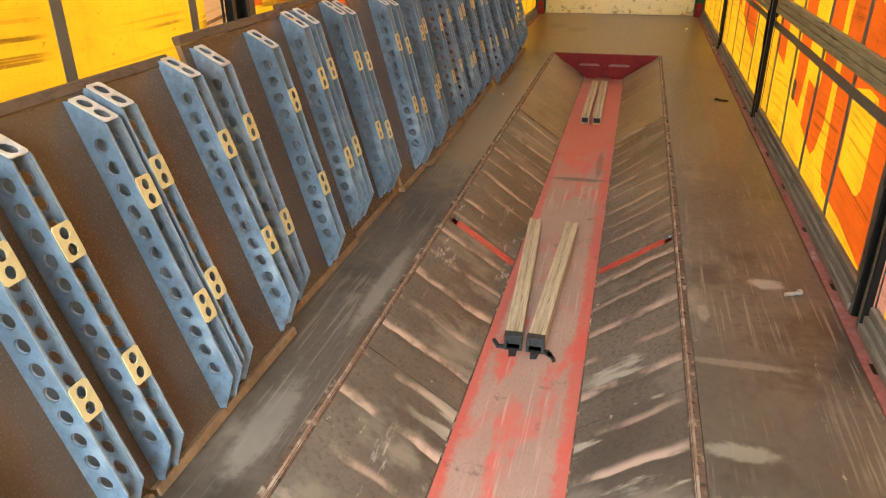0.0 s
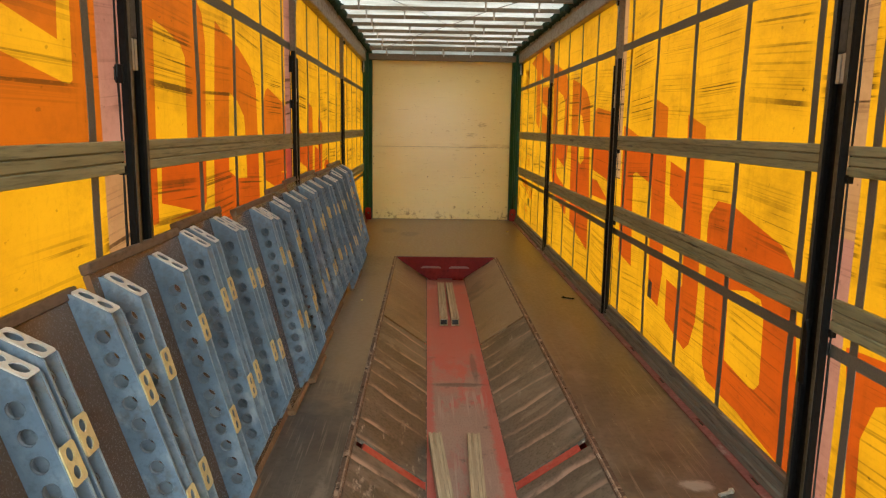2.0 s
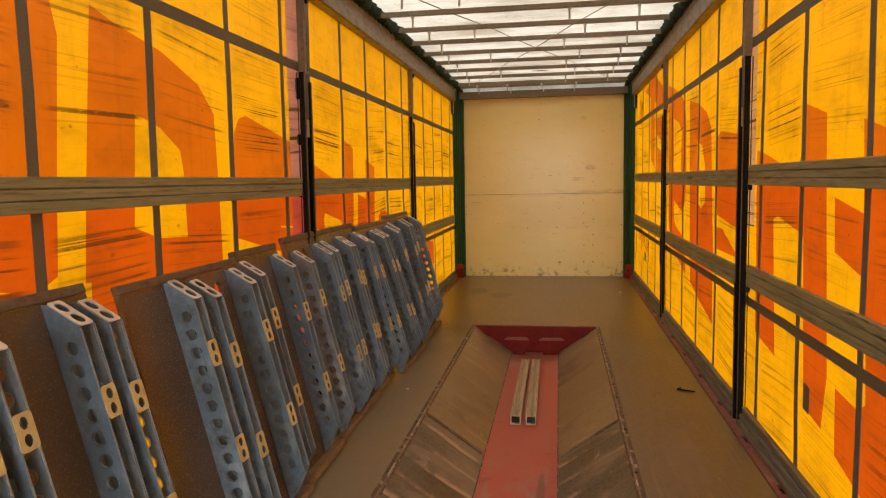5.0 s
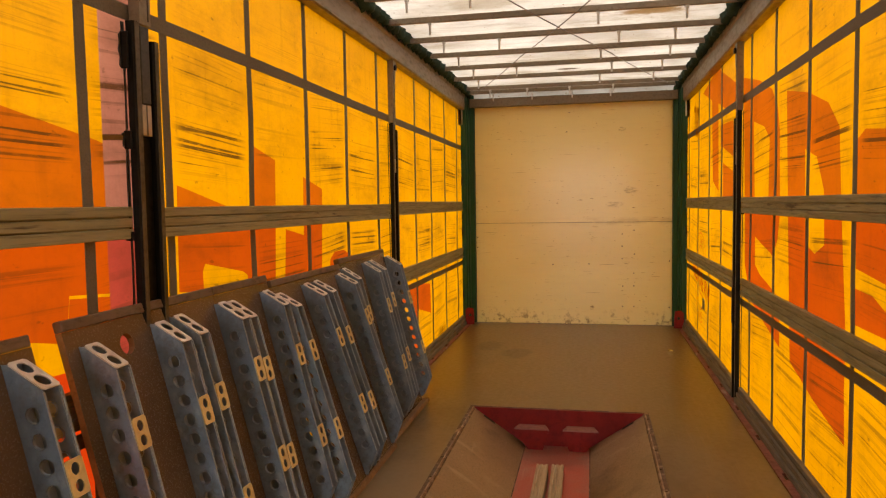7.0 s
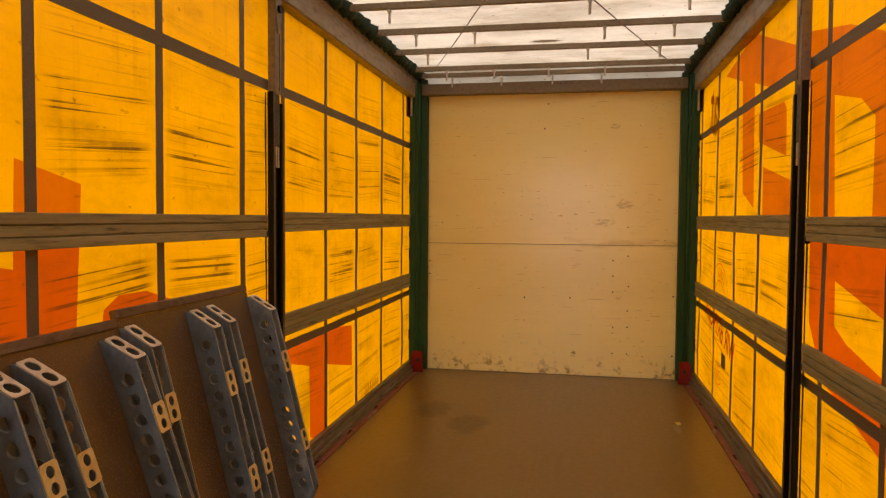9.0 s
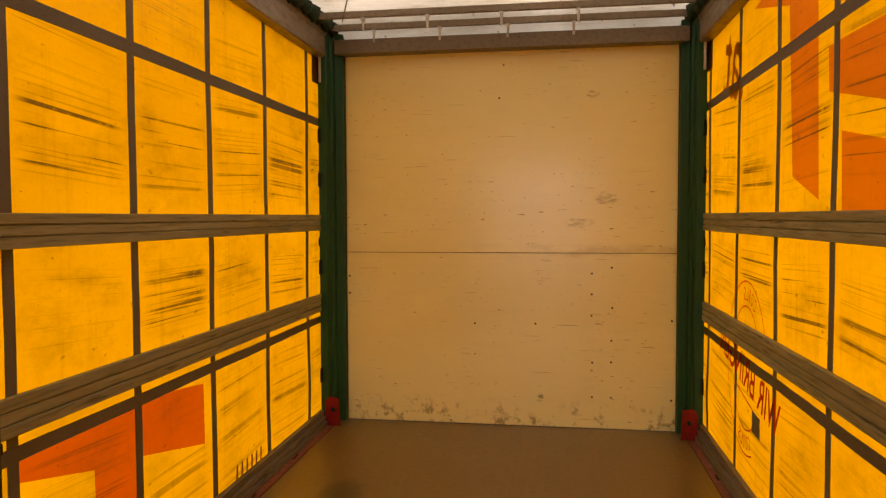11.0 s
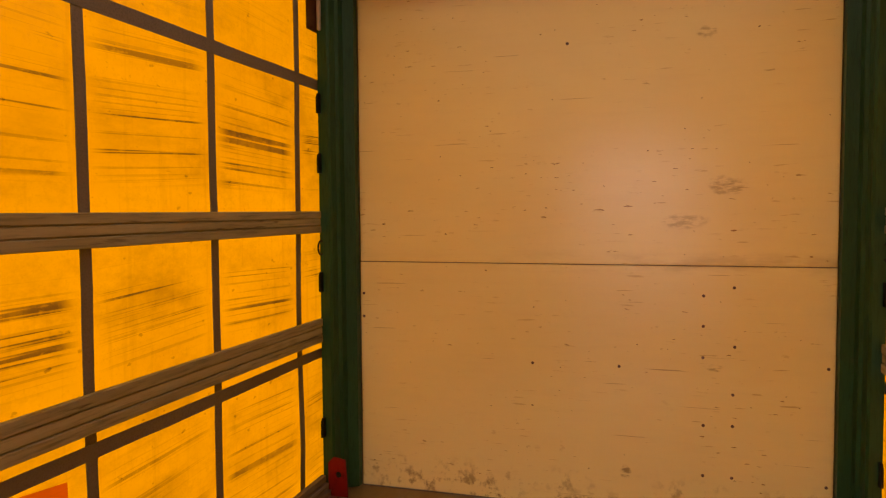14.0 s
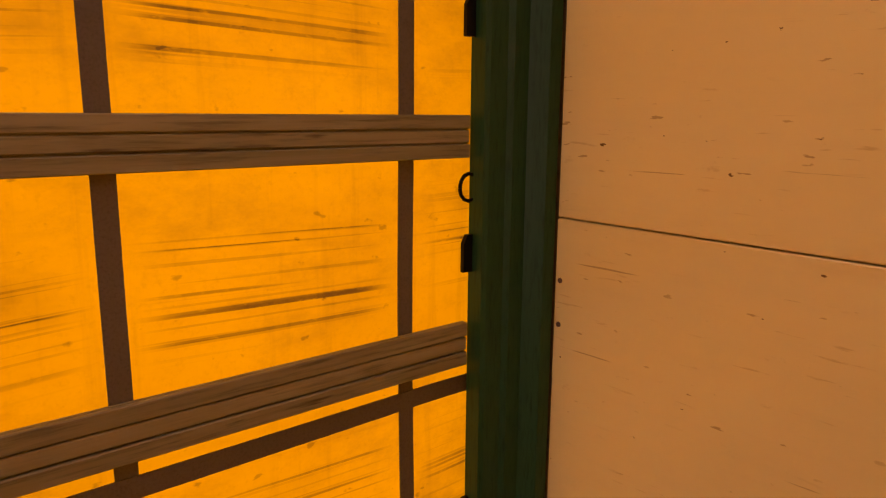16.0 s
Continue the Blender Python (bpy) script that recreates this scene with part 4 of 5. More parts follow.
def side_curtain(side, prints, straps):
    # faded pockets beside the pillars: 2 follows the print behind it, 3 is mauve, 5 is cream, 7 is crimson
    reach = {(-1, 0): ((-0.2, 1.36, 5), (1.361, 2.5, 3)), (-1, 1): ((0.4, 1.36, 7), (1.361, 2.5, 3)), (1, 0): ((-0.2, 1.12, 3), (1.121, 2.5, 5)), (1, 1): ((1.12, 2.5, 2),)}
    breadth = {(1, 0): 0.115, (1, 1): 0.09}
    for k, y in enumerate(PILLARS[side][:2]):
        wide = breadth.get((side, k), 0.168)
        prints = prints + [(t, [(y - wide, z0), (y + 0.05, z0), (y + 0.05, z1), (y - wide, z1)]) for z0, z1, t in reach[side, k]]
    name = "wall_left" if side < 0 else "wall_right"
    cloth = empty(name, pose(0, 0, 0), "translucent yellow tarpaulin side curtain with large orange print, scuffed black", "curtain", kind="structure")
    low, high = -0.3, 2.60
    pts, faces = [], []
    for loop in [[(REAR, low), (FRONT + 0.05, low), (FRONT + 0.05, high), (REAR, high)]] + [p for _, p in prints]:
        faces.append(list(range(len(pts), len(pts) + len(loop))))
        pts += [Vector(p) for p in loop]
    for i in range(1, 68):
        for j in range(1, 14):
            pts.append(Vector((REAR + 0.2 * i + 0.011 * (j % 3), low + 0.207 * j + 0.007 * (i % 2))))
    marks = [REAR - 0.2, *(y for y, _ in straps), FRONT + 0.3]
    seams = []
    for y, _ in straps:
        seams.append((len(pts), len(pts) + 1))
        pts += [Vector((y, low)), Vector((y, high))]
    seams.append((len(pts), len(pts) + 1))
    pts += [Vector((REAR, 1.39)), Vector((FRONT + 0.05, 1.39))]
    vs, _, fs, _, _, ids = delaunay_2d_cdt(pts, seams, faces, 0, 1e-5)
    bm = bmesh.new()
    uv = bm.loops.layers.uv.new("cell")
    bv = [bm.verts.new((side * (CURTAIN_X + billow(v[0], v[1])), v[0], v[1])) for v in vs]
    for fc, ident in zip(fs, ids):
        if 0 not in ident:
            continue
        tone = 0
        for k in sorted(ident):
            if k:
                t = prints[k - 1][0]
                tone = {2: 3 if tone == 1 else 2, 5: 2, 6: 5, 7: 6}.get(t, t)
        face = bm.faces.new([bv[i] for i in fc])
        mid = face.calc_center_median()
        face.material_index = 4 if tone == 1 and mid.z < 1.39 else tone
        mid = mid.y
        k = max(i for i, y in enumerate(marks) if y <= mid)
        for lp in face.loops:
            lp[uv].uv = ((lp.vert.co.y - marks[k]) / (marks[k + 1] - marks[k]), (k * 0.618 + (0.3 if side > 0 else 0)) % 1)
    part("cloth", bm, [YELLOW, ORANGE, PALE, MAUVE, DEEPORANGE, REDINK, CRIMSON], cloth, smooth=True)

    def band(y0, z0, y1, z1, w, name, mat, off=0.005, label=""):
        bm = bmesh.new()
        n = max(2, int(max(abs(y1 - y0), abs(z1 - z0)) / 0.15))
        dy, dz = (w / 2, 0) if abs(z1 - z0) > abs(y1 - y0) else (0, w / 2)
        rows = []
        for i in range(n + 1):
            y, z = y0 + (y1 - y0) * i / n, z0 + (z1 - z0) * i / n
            x = side * (CURTAIN_X + billow(y, z) - off)
            rows.append([bm.verts.new(p) for p in ((x, y - dy, z - dz), (x, y + dy, z + dz), (x + side * 0.003, y + dy, z + dz), (x + side * 0.003, y - dy, z - dz))])
        for a, b in zip(rows, rows[1:]):
            for k in range(4):
                bm.faces.new((a[k], a[(k + 1) % 4], b[(k + 1) % 4], b[k]))
        bmesh.ops.recalc_face_normals(bm, faces=bm.faces)
        return part(name, bm, mat, cloth, label)

    for y, w in straps:
        band(y, low, y, high - 0.01, w, "strap", WEBBING)
    band(REAR, 2.095 + side * 0.02, FRONT, 2.095 + side * 0.02, 0.052, "belt", WEBBING, 0.008, "grey horizontal webbing belt")
    band(REAR, 0.715 - side * 0.013, FRONT, 0.715 - side * 0.013, 0.048, "belt", WEBBING, 0.008)
    return cloth


W = 0.045
curtain_left = side_curtain(-1, PRINT_LEFT, [(y, W) for y in (0.86, 1.52, 2.18, 2.84, 3.505, 3.94, 4.565, 5.20, 5.85, 6.51, 6.945, 7.60, 8.245, 8.89, 9.553, 10.014, 10.66, 11.283, 11.936, 12.622)])
curtain_right = side_curtain(1, PRINT_RIGHT, [(y, W) for y in (0.98, 1.64, 2.30, 2.96, 3.62, 4.05, 4.70, 5.355, 6.02, 6.66, 7.10, 7.745, 8.385, 9.04, 9.68, 10.13, 10.795, 11.43, 12.09, 12.78)])

# ---- slats between the pillars ----
def slat(side, y0, y1, z0, h, low=False):
    """A weathered plank of three strips with dark grooves between them; the lowest one is stepped."""
    label = "dirty grey stepped rail along the foot of the curtain" if low else "weathered grooved plank of three strips hung between the side pillars"
    thing = empty("side_slat", pose(side * SLAT_X, y0, z0), label, "plank", "side slats")
    mat = LOWSLAT if low else SLAT
    for i, (lo, hi) in enumerate(((0.0, 0.318), (0.352, 0.648), (0.682, 1.0))):
        x0 = SLAT_X - (0.031, 0.019, 0.006)[i] if low else SLAT_X + (0.0, 0.003, 0.0)[i]
        strip = part("strip", boxed(*sorted((side * x0, side * (SLAT_X + 0.0125))), y0, y1, z0 + lo * h, z0 + hi * h, 0.0025), mat, thing)
        strip.matrix_basis = thing.matrix_world.inverted()
    back = part("backing", boxed(*sorted((side * (SLAT_X + 0.013), side * (SLAT_X + 0.021))), y0, y1, z0, z0 + h), mat, thing)
    back.matrix_basis = thing.matrix_world.inverted()
    return thing


# heights of the two upper planks, bay by bay from the rear
MIDDLE = {-1: (1.326, 1.326, 1.323, 1.342), 1: (1.345, 1.348, 1.331, 1.342)}
LOWER = {-1: (0.775, 0.775, 0.776, 0.793), 1: (0.785, 0.795, 0.760, 0.776)}
for side in (-1, 1):
    marks = [REAR, *PILLARS[side], 12.80 + (0.04 if side > 0 else 0)]
    for i in range(4):
        a, b = marks[i] + (0.08 if i else 0.02), marks[i + 1] - (0.078 if i < 3 else 0)
        slat(side, a, b, MIDDLE[side][i], 0.106)
        slat(side, a, b, LOWER[side][i], 0.117)
        slat(side, a, b, 0.0062, 0.105, True)

# ---- side pillars ----
def pillar(side, y, hooks=()):
    thing = empty("side_pillar", pose(side * 1.25, y, 0), "black painted steel side pillar with a bright latch and grey upper mast", "pillar", "side pillars", "structure")
    s = side
    # outline across: x towards the outside, y along the trailer; an open channel with two rubbed flanges
    for ya, yb, top in ((-0.073, -0.040, 2.035), (0.034, 0.066, 1.99)):
        bm = prism([(s * p, q) for p, q in ((-0.034, ya + 0.006), (-0.028, ya), (-0.006, ya), (-0.006, yb), (-0.028, yb), (-0.034, yb - 0.006))], "z", 0.0, top)
        part("flange", bm, BLACKPAINT, thing)
        part("edge_strip", boxed(*sorted((-s * 0.0365, -s * 0.0343)), ya + 0.006, yb - 0.006, 0.004, top - 0.002), RUBBEDSTEEL, thing, "flange edge rubbed to olive brown steel")
    part("web", boxed(*sorted((-s * 0.010, -s * 0.004)), -0.0398, 0.0338, 0.0, 1.99), BLACKPAINT, thing)
    part("lock_bar", boxed(*sorted((-s * 0.031, -s * 0.0102)), -0.034, 0.018, 1.772, 2.03, 0.004), DARKSTEEL, thing, "dark grey steel lock bar")
    bm = prism([(s * p, q) for p, q in ((-0.03, -0.03), (0.010, -0.03), (0.010, 0.03), (-0.03, 0.03))], "z", 2.036, 2.51)
    part("mast", bm, GREYSTEEL, thing, "grey steel upper mast")
    part("mast_seam", boxed(*sorted((-s * 0.0315, -s * 0.0302)), 0.012, 0.017, 2.05, 2.48), SEAM, thing)
    bm = boxed(*sorted((-s * 0.029, -s * 0.0102)), -0.032, -0.012, 1.668, 1.770, 0.001)
    box(bm, *sorted((-s * 0.029, -s * 0.0102)), -0.004, 0.016, 1.668, 1.770)
    part("latch", bm, BRIGHT, thing, "bright zinc latch bar")
    bm = prism([(-0.04, 2.50), (0.04, 2.50), (0.03, 2.42), (0.012, 2.33), (-0.012, 2.33), (-0.03, 2.42)], "x", *sorted((-s * 0.036, -s * 0.03)))
    part("roller_bracket", bm, GREYSTEEL, thing)
    bm = rod(bmesh.new(), (-s * 0.05, 0.0, 2.45), (-s * 0.03, 0.0, 2.45), 0.02, 12)
    part("roller", bm, BLACKPAINT, thing)
    bm = prism([(-0.01, 0.55), (0.03, 0.55), (0.03, 0.78), (0.015, 0.80), (0.0, 0.74)], "x", *sorted((-s * 0.046, -s * 0.037)))
    part("handle", bm, BLACKPAINT, thing)
    for z in (1.33, 0.77):
        for q in (-1, 1):
            bm = boxed(*sorted((-s * 0.012, s * 0.009)), *sorted((q * 0.0755, q * 0.095)), z - 0.01, z + 0.02)
            part("slat_pocket", bm, BLACKPAINT, thing)
    seal = [(-0.0735, 0.02), (-0.0735, 2.03)] + [(-0.083 + 0.004 * math.sin(5.3 * k + 9 * y), 2.03 - 0.0866 * k) for k in range(23)] + [(-0.082, 0.02)]
    part("rubber_seal", prism(seal, "x", *sorted((-s * 0.001, s * 0.003))), RUBBER, thing, "ragged black rubber seal strip")
    for z, h in hooks:
        # curtain hooks with ragged rubber flaps on the near flange
        bm = boxed(*sorted((-s * 0.02, s * 0.009)), -0.086, -0.0785, z, z + h, 0.003)
        part("hook", bm, BLACKPAINT, thing)
        k = 0.004 * math.sin(31 * y + 17 * z)
        flap = [(-0.0865, z + 0.004), (-0.0865, z + h - 0.004), (-0.096 + k, z + h - 0.012), (-0.092, z + h * 0.72), (-0.098 - k, z + h * 0.5), (-0.091 + k, z + h * 0.3), (-0.095, z + 0.01)]
        part("rubber_flap", prism(flap, "x", *sorted((s * 0.0032, s * 0.007))), RUBBER, thing)
    return thing


for side in (-1, 1):
    for y in PILLARS[side]:
        pillar(side, y, ((1.62, 0.06), (1.88, 0.12)) if side < 0 and y < 7 else ())

# ---- roof: rails, green fringe, bows, cables, skin ----
for side in (-1, 1):
    prof = [(1.205, 2.515), (1.215, 2.505), (1.285, 2.505), (1.33, 2.55), (1.33, 2.70), (1.20, 2.70), (1.195, 2.66), (1.205, 2.64)]
    rail = part("roof_rail", prism([(side * p, q) for p, q in prof], "y", REAR, FRONT + 0.03), RAIL)
    tagged(rail, "grey-brown metal roof rail along the curtain top", "rail", "roof rails", "structure")
    bm = bmesh.new()
    rows = []
    n = 620
    for i in range(n + 1):
        y = REAR + 0.05 + (12.86 - REAR) * i / n
        fold = abs(((y * 7.3 + 0.8 * noise.noise(Vector((y * 1.7, 0, side)))) % 1) - 0.5) * 2
        r = noise.noise(Vector((y * 21, side * 3, 0)))
        q = noise.noise(Vector((y * 9, side * 3, 4)))
        d = 0.012 + 0.062 * fold * (1 + 0.5 * q) + 0.014 * r
        x = 1.20
        rows.append([bm.verts.new((side * (x - k * (0.035 + 0.05 * fold + 0.02 * q) - 0.014 * r * k), y, z)) for k, z in ((0.0, 2.755), (0.55, 2.748), (1.0, 2.725 + 0.012 * q), (0.85, 2.735 - d), (0.3, 2.715 - d), (0.0, 2.70))])
    for a, b in zip(rows, rows[1:]):
        for k in range(5):
            bm.faces.new((a[k], a[k + 1], b[k + 1], b[k]))
    bmesh.ops.recalc_face_normals(bm, faces=bm.faces)
    fr = part("roof_fringe", bm, GREENCLOTH, smooth=True)
    tagged(fr, "dark green gathered fringe above the roof rail", "fabric trim", "roof fringes", "structure")

BOWS = [12.84, 12.55] + [12.50 - 0.597 * i for i in range(1, 22)]
for i, y in enumerate(BOWS):
    bow = empty("roof_bow", pose(0, y, 2.70), "grey steel roof bow with short hanging pins", "roof bow", "roof bows")
    bm = prism([(-0.016, -0.02), (0.016, -0.02), (0.016, 0.016), (0.01, 0.02), (-0.01, 0.02), (-0.016, 0.016)], "x", -1.16, 1.16)
    part("tube", bm, GREYSTEEL, bow)
    for x in ((-0.86, -0.44, 0.0, 0.44) if y > 12.45 else (-0.87, -0.46, 0.43, 0.85) if i % 2 else (-0.88, 0.30, 0.84)):
        x += 0.02 * math.sin(7 * y + 3 * x)
        bm = rod(bmesh.new(), (x, 0, -0.018), (x, 0, -0.105), 0.0085, 6)
        box(bm, x - 0.012, x + 0.012, -0.012, 0.012, -0.04, -0.018)
        part("pin", bm, BRIGHT, bow)

for y0, y1 in ((12.6, 7.0), (7.0, 1.4)):
    for s in (-1, 1):
        bm = bmesh.new()
        a, b = Vector((s * 1.02, y0, 2.672)), Vector((-s * 1.02, y1, 2.672))
        along = (b - a).normalized()
        across = along.cross(Vector((0, 0, 1))).normalized()
        prev = None
        for i in range(25):
            k = i / 24
            p = a.lerp(b, k) + Vector((0, 0, -0.012 * abs(math.sin(k * 9.4)) + s * 0.004))
            loop = [bm.verts.new(p + 0.004 * (math.cos(q * math.pi / 3) * across + math.sin(q * math.pi / 3) * Vector((0, 0, 1)))) for q in range(6)]
            if prev:
                for q in range(6):
                    bm.faces.new((prev[q], prev[(q + 1) % 6], loop[(q + 1) % 6], loop[q]))
            prev = loop
        bmesh.ops.recalc_face_normals(bm, faces=bm.faces)
        ob = part("bracing_cable", bm, CABLE)
        tagged(ob, "thin steel bracing cable crossing under the roof bows", "cable", "roof cables")

bm = bmesh.new()
rows = []
for i in range(261):
    y = REAR + (FRONT + 0.032 - REAR) * i / 260 if i < 250 else 12.53 + 0.502 * (i - 249) / 11
    rows.append([])
    for j in range(25):
        x = -1.32 + 2.64 * j / 24
        sag = 0.022 * abs(math.sin(math.pi * (y - 12.50) / 0.597)) * (1 - (x / 1.5) ** 2)
        droop = 0.125 * max(0.0, min(1.0, (y - 12.86) / 0.16)) ** 1.3
        rows[-1].append(bm.verts.new((x, y, ROOF_Z - droop + 0.012 + sag * (0.7 + 0.9 * noise.noise(Vector((x * 1.2, y * 0.9, 2)))) + 0.012 * noise.noise(Vector((x * 2.5, y * 5, 0))))))
for a, b in zip(rows, rows[1:]):
    for k in range(24):
        bm.faces.new((a[k], a[k + 1], b[k + 1], b[k]))
ceiling = part("ceiling", bm, ROOFSKIN, smooth=True)
tagged(ceiling, "translucent white sliding roof tarpaulin with grey dirt", "ceiling", kind="structure")

# ---- load: formwork panels leaning on the left slats ----
LEAN = 14.3
RIB_D, RIB_W, SHEET = 0.10, 0.064, 0.0035


def rib_meshes():
    """An open pressed channel: two perforated flanks on a web against the board, the mouth bridged by connector plates."""
    flank = [(0.02, 0.0), (1.055, 0.0), (1.05, 0.015), (0.965, RIB_D), (0.13, RIB_D), (0.02, 0.015)]
    holes = [(0.175 + 0.067 * i, 0.052) for i in range(12)]
    bm = bmesh.new()
    for y, inward in ((0.0, 1), (RIB_W - SHEET, -1)):
        cut_sheet(flank, [ring(u, v, 0.0225, 12) for u, v in holes], SHEET, lambda u, v, w, y=y: (v, y + w, u), bm)
        # the rim of each hole is drawn a little inward
        at = y + SHEET if inward > 0 else y
        for u, v in holes:
            rows = [[bm.verts.new((b, at + inward * d, a)) for a, b in ring(u, v, r, 12)] for r, d in ((0.0206, -0.0015), (0.0198, 0.0012), (0.0192, 0.003))]
            for p, q in zip(rows, rows[1:]):
                for k in range(12):
                    bm.faces.new((p[k], p[(k + 1) % 12], q[(k + 1) % 12], q[k])).smooth = True
        # free edge with a painted highlight line, and a narrow folded return
        box(bm, RIB_D - 0.002, RIB_D + 0.0008, y - 0.0008, y + SHEET + 0.0008, 0.132, 0.963, mi=1)
        lip = (y + SHEET + 0.001, y + SHEET + 0.005) if inward > 0 else (y - 0.005, y - 0.001)
        box(bm, RIB_D - 0.0045, RIB_D - 0.0022, *lip, 0.135, 0.960)
    box(bm, 0.0, 0.003, SHEET + 0.0002, RIB_W - SHEET - 0.0002, 0.022, 1.052)
    bmesh.ops.recalc_face_normals(bm, faces=bm.faces)
    for fc in bm.faces:
        c = fc.calc_center_median()
        if fc.material_index == 0 and SHEET * 0.9 < c.y < RIB_W - SHEET * 0.9 and c.x < RIB_D - 0.001:
            fc.material_index = 2
    me = bpy.data.meshes.new("rib")
    bm.to_mesh(me)
    bm.free()
    for mt in (BLUE, EDGEGLINT, INNERLIT):
        me.materials.append(mt)
    tabs = []
    for length in (0.096, 0.122):
        wide_slot = (0.015, 0.175) if length < 0.1 else (0.0195, 0.195)
        slots = [ring(length * k, RIB_W / 2, wide_slot[0], 10, length * wide_slot[1]) for k in (0.27, 0.73)]
        c, wide = 0.007, RIB_W - 0.001
        plate = [(c, 0.002), (length - c, 0.002), (length, c + 0.002), (length, wide - c), (length - c, wide), (c, wide), (0, wide - c), (0, c + 0.002)]
        flat = cut_sheet(plate, slots, 0.004, lambda u, v, w: (w, v, u))
        bmesh.ops.recalc_face_normals(flat, faces=flat.faces)
        tab = bpy.data.meshes.new("connector_plate")
        flat.to_mesh(tab)
        flat.free()
        tab.materials.append(TAB if length < 0.1 else TOPTAB)
        tabs.append(tab)
    return me, tabs[0], tabs[1]


RIB_MESH, TAB_MESH, TOP_TAB_MESH = rib_meshes()


def formwork_panel(y0, y1, x0, top, ribs, lean=LEAN, hole=None, toes=None):
    thing = empty("formwork_panel", pose(x0, y0, 0, 0, -lean, 0), "brown plywood formwork panel with blue perforated ribs leaning on slats", "formwork panel", "leaning formwork panels")
    w = y1 - y0
    outline = [(0.0, 0.032), (w, 0.032), (w, top - 0.022), (0.0, top - 0.022)]
    holes = [ring(hole[0] - y0, hole[1], 0.034, 14)] if hole else []
    bm = cut_sheet(outline, holes, 0.021, lambda u, v, t: (t - 0.022, u, v))
    bmesh.ops.recalc_face_normals(bm, faces=bm.faces)
    bm.normal_update()
    for fc in bm.faces:
        fc.material_index = 0 if abs(fc.normal.x) > 0.5 else 1
    part("plywood", bm, [PLYFACE, PLYEDGE], thing)
    for ya, yb, front in toes or [(y0, y1, 0.022)]:
        part("foot_batten", boxed(-0.028, front, ya - y0, yb - y0, 0.0, 0.031, 0.004), PLYEDGE, thing, "raw split timber batten along the foot")
    part("top_batten", boxed(-0.026, 0.007, 0.0, w - 0.004, top - 0.021, top + 0.012, 0.004), PLYTOP, thing, "dusty brown batten along the top")
    for y, dz, *slant in ribs:
        turn = slant[0] if slant else 0.0
        rib = new("rib", RIB_MESH)
        rib.parent = thing
        rib.matrix_basis = pose(0.0, y - y0 - 0.025 + 0.97 * math.sin(radians(turn)), dz, turn, 0, 0)
        for z in (0.33, 0.70):
            tab = new("connector_plate", TAB_MESH)
            tab.parent = rib
            tab.matrix_basis = pose(RIB_D + 0.0005, 0, z + 0.02 * math.sin(9 * y + z))
        tab = new("connector_plate", TOP_TAB_MESH)
        tab.parent = rib
        tilt = math.degrees(math.atan2(RIB_D - 0.015, 0.085))
        tab.matrix_basis = pose(RIB_D - 0.001, 0, 0.967, 0, -tilt, 0)
    return thing


formwork_panel(1.46, 2.33, -0.87, 1.085, [(1.87, 0), (2.225, 0)], lean=18.5)
formwork_panel(2.345, 3.22, -0.87, 1.085, [(2.405, 0), (2.735, 0), (2.82, 0.02), (3.18, 0.03)], lean=18.5)
formwork_panel(3.30, 4.07, -0.92, 1.115, [(3.367, 0.022), (3.745, 0.02)], lean=15.5, toes=[(3.30, 4.07, 0.004)])
formwork_panel(4.08, 4.695, -0.94, 1.13, [(4.075, 0.05), (4.195, 0.05), (4.52, 0.05), (4.645, 0.035)], lean=14.8, toes=[(4.075, 4.775, 0.002)])
formwork_panel(4.80, 5.66, -0.915, 1.10, [(5.085, 0.03), (5.235, 0.01), (5.56, 0.015)], hole=(5.45, 1.0), toes=[(4.785, 5.22, 0.014), (5.24, 5.70, 0.05)])
formwork_panel(5.71, 6.20, -0.945, 1.12, [(5.737, 0.025), (6.115, 0.018)], toes=[(5.71, 6.27, 0.055)])
formwork_panel(6.32, 7.14, -0.95, 1.135, [(6.395, 0.007), (6.737, 0.016), (6.85, 0.022)], hole=(6.58, 1.03), toes=[(6.32, 7.14, 0.03)])
formwork_panel(7.145, 7.62, -0.95, 1.135, [(7.157, 0.025), (7.225, 0.02), (7.545, 0.025)], toes=[(7.145, 7.67, 0.002)])
formwork_panel(7.63, 8.55, -0.895, 1.12, [(7.65, 0.01), (7.985, 0.02, 4.0), (8.115, 0.02, 4.0), (8.475, 0.022, 4.0)], lean=16.8, toes=[(7.69, 8.56, 0.012)])
formwork_panel(8.56, 9.495, -0.95, 1.135, [(8.585, 0.03), (8.99, 0.032), (9.115, 0.035), (9.505, 0.035)], toes=[(8.57, 9.53, 0.04)])

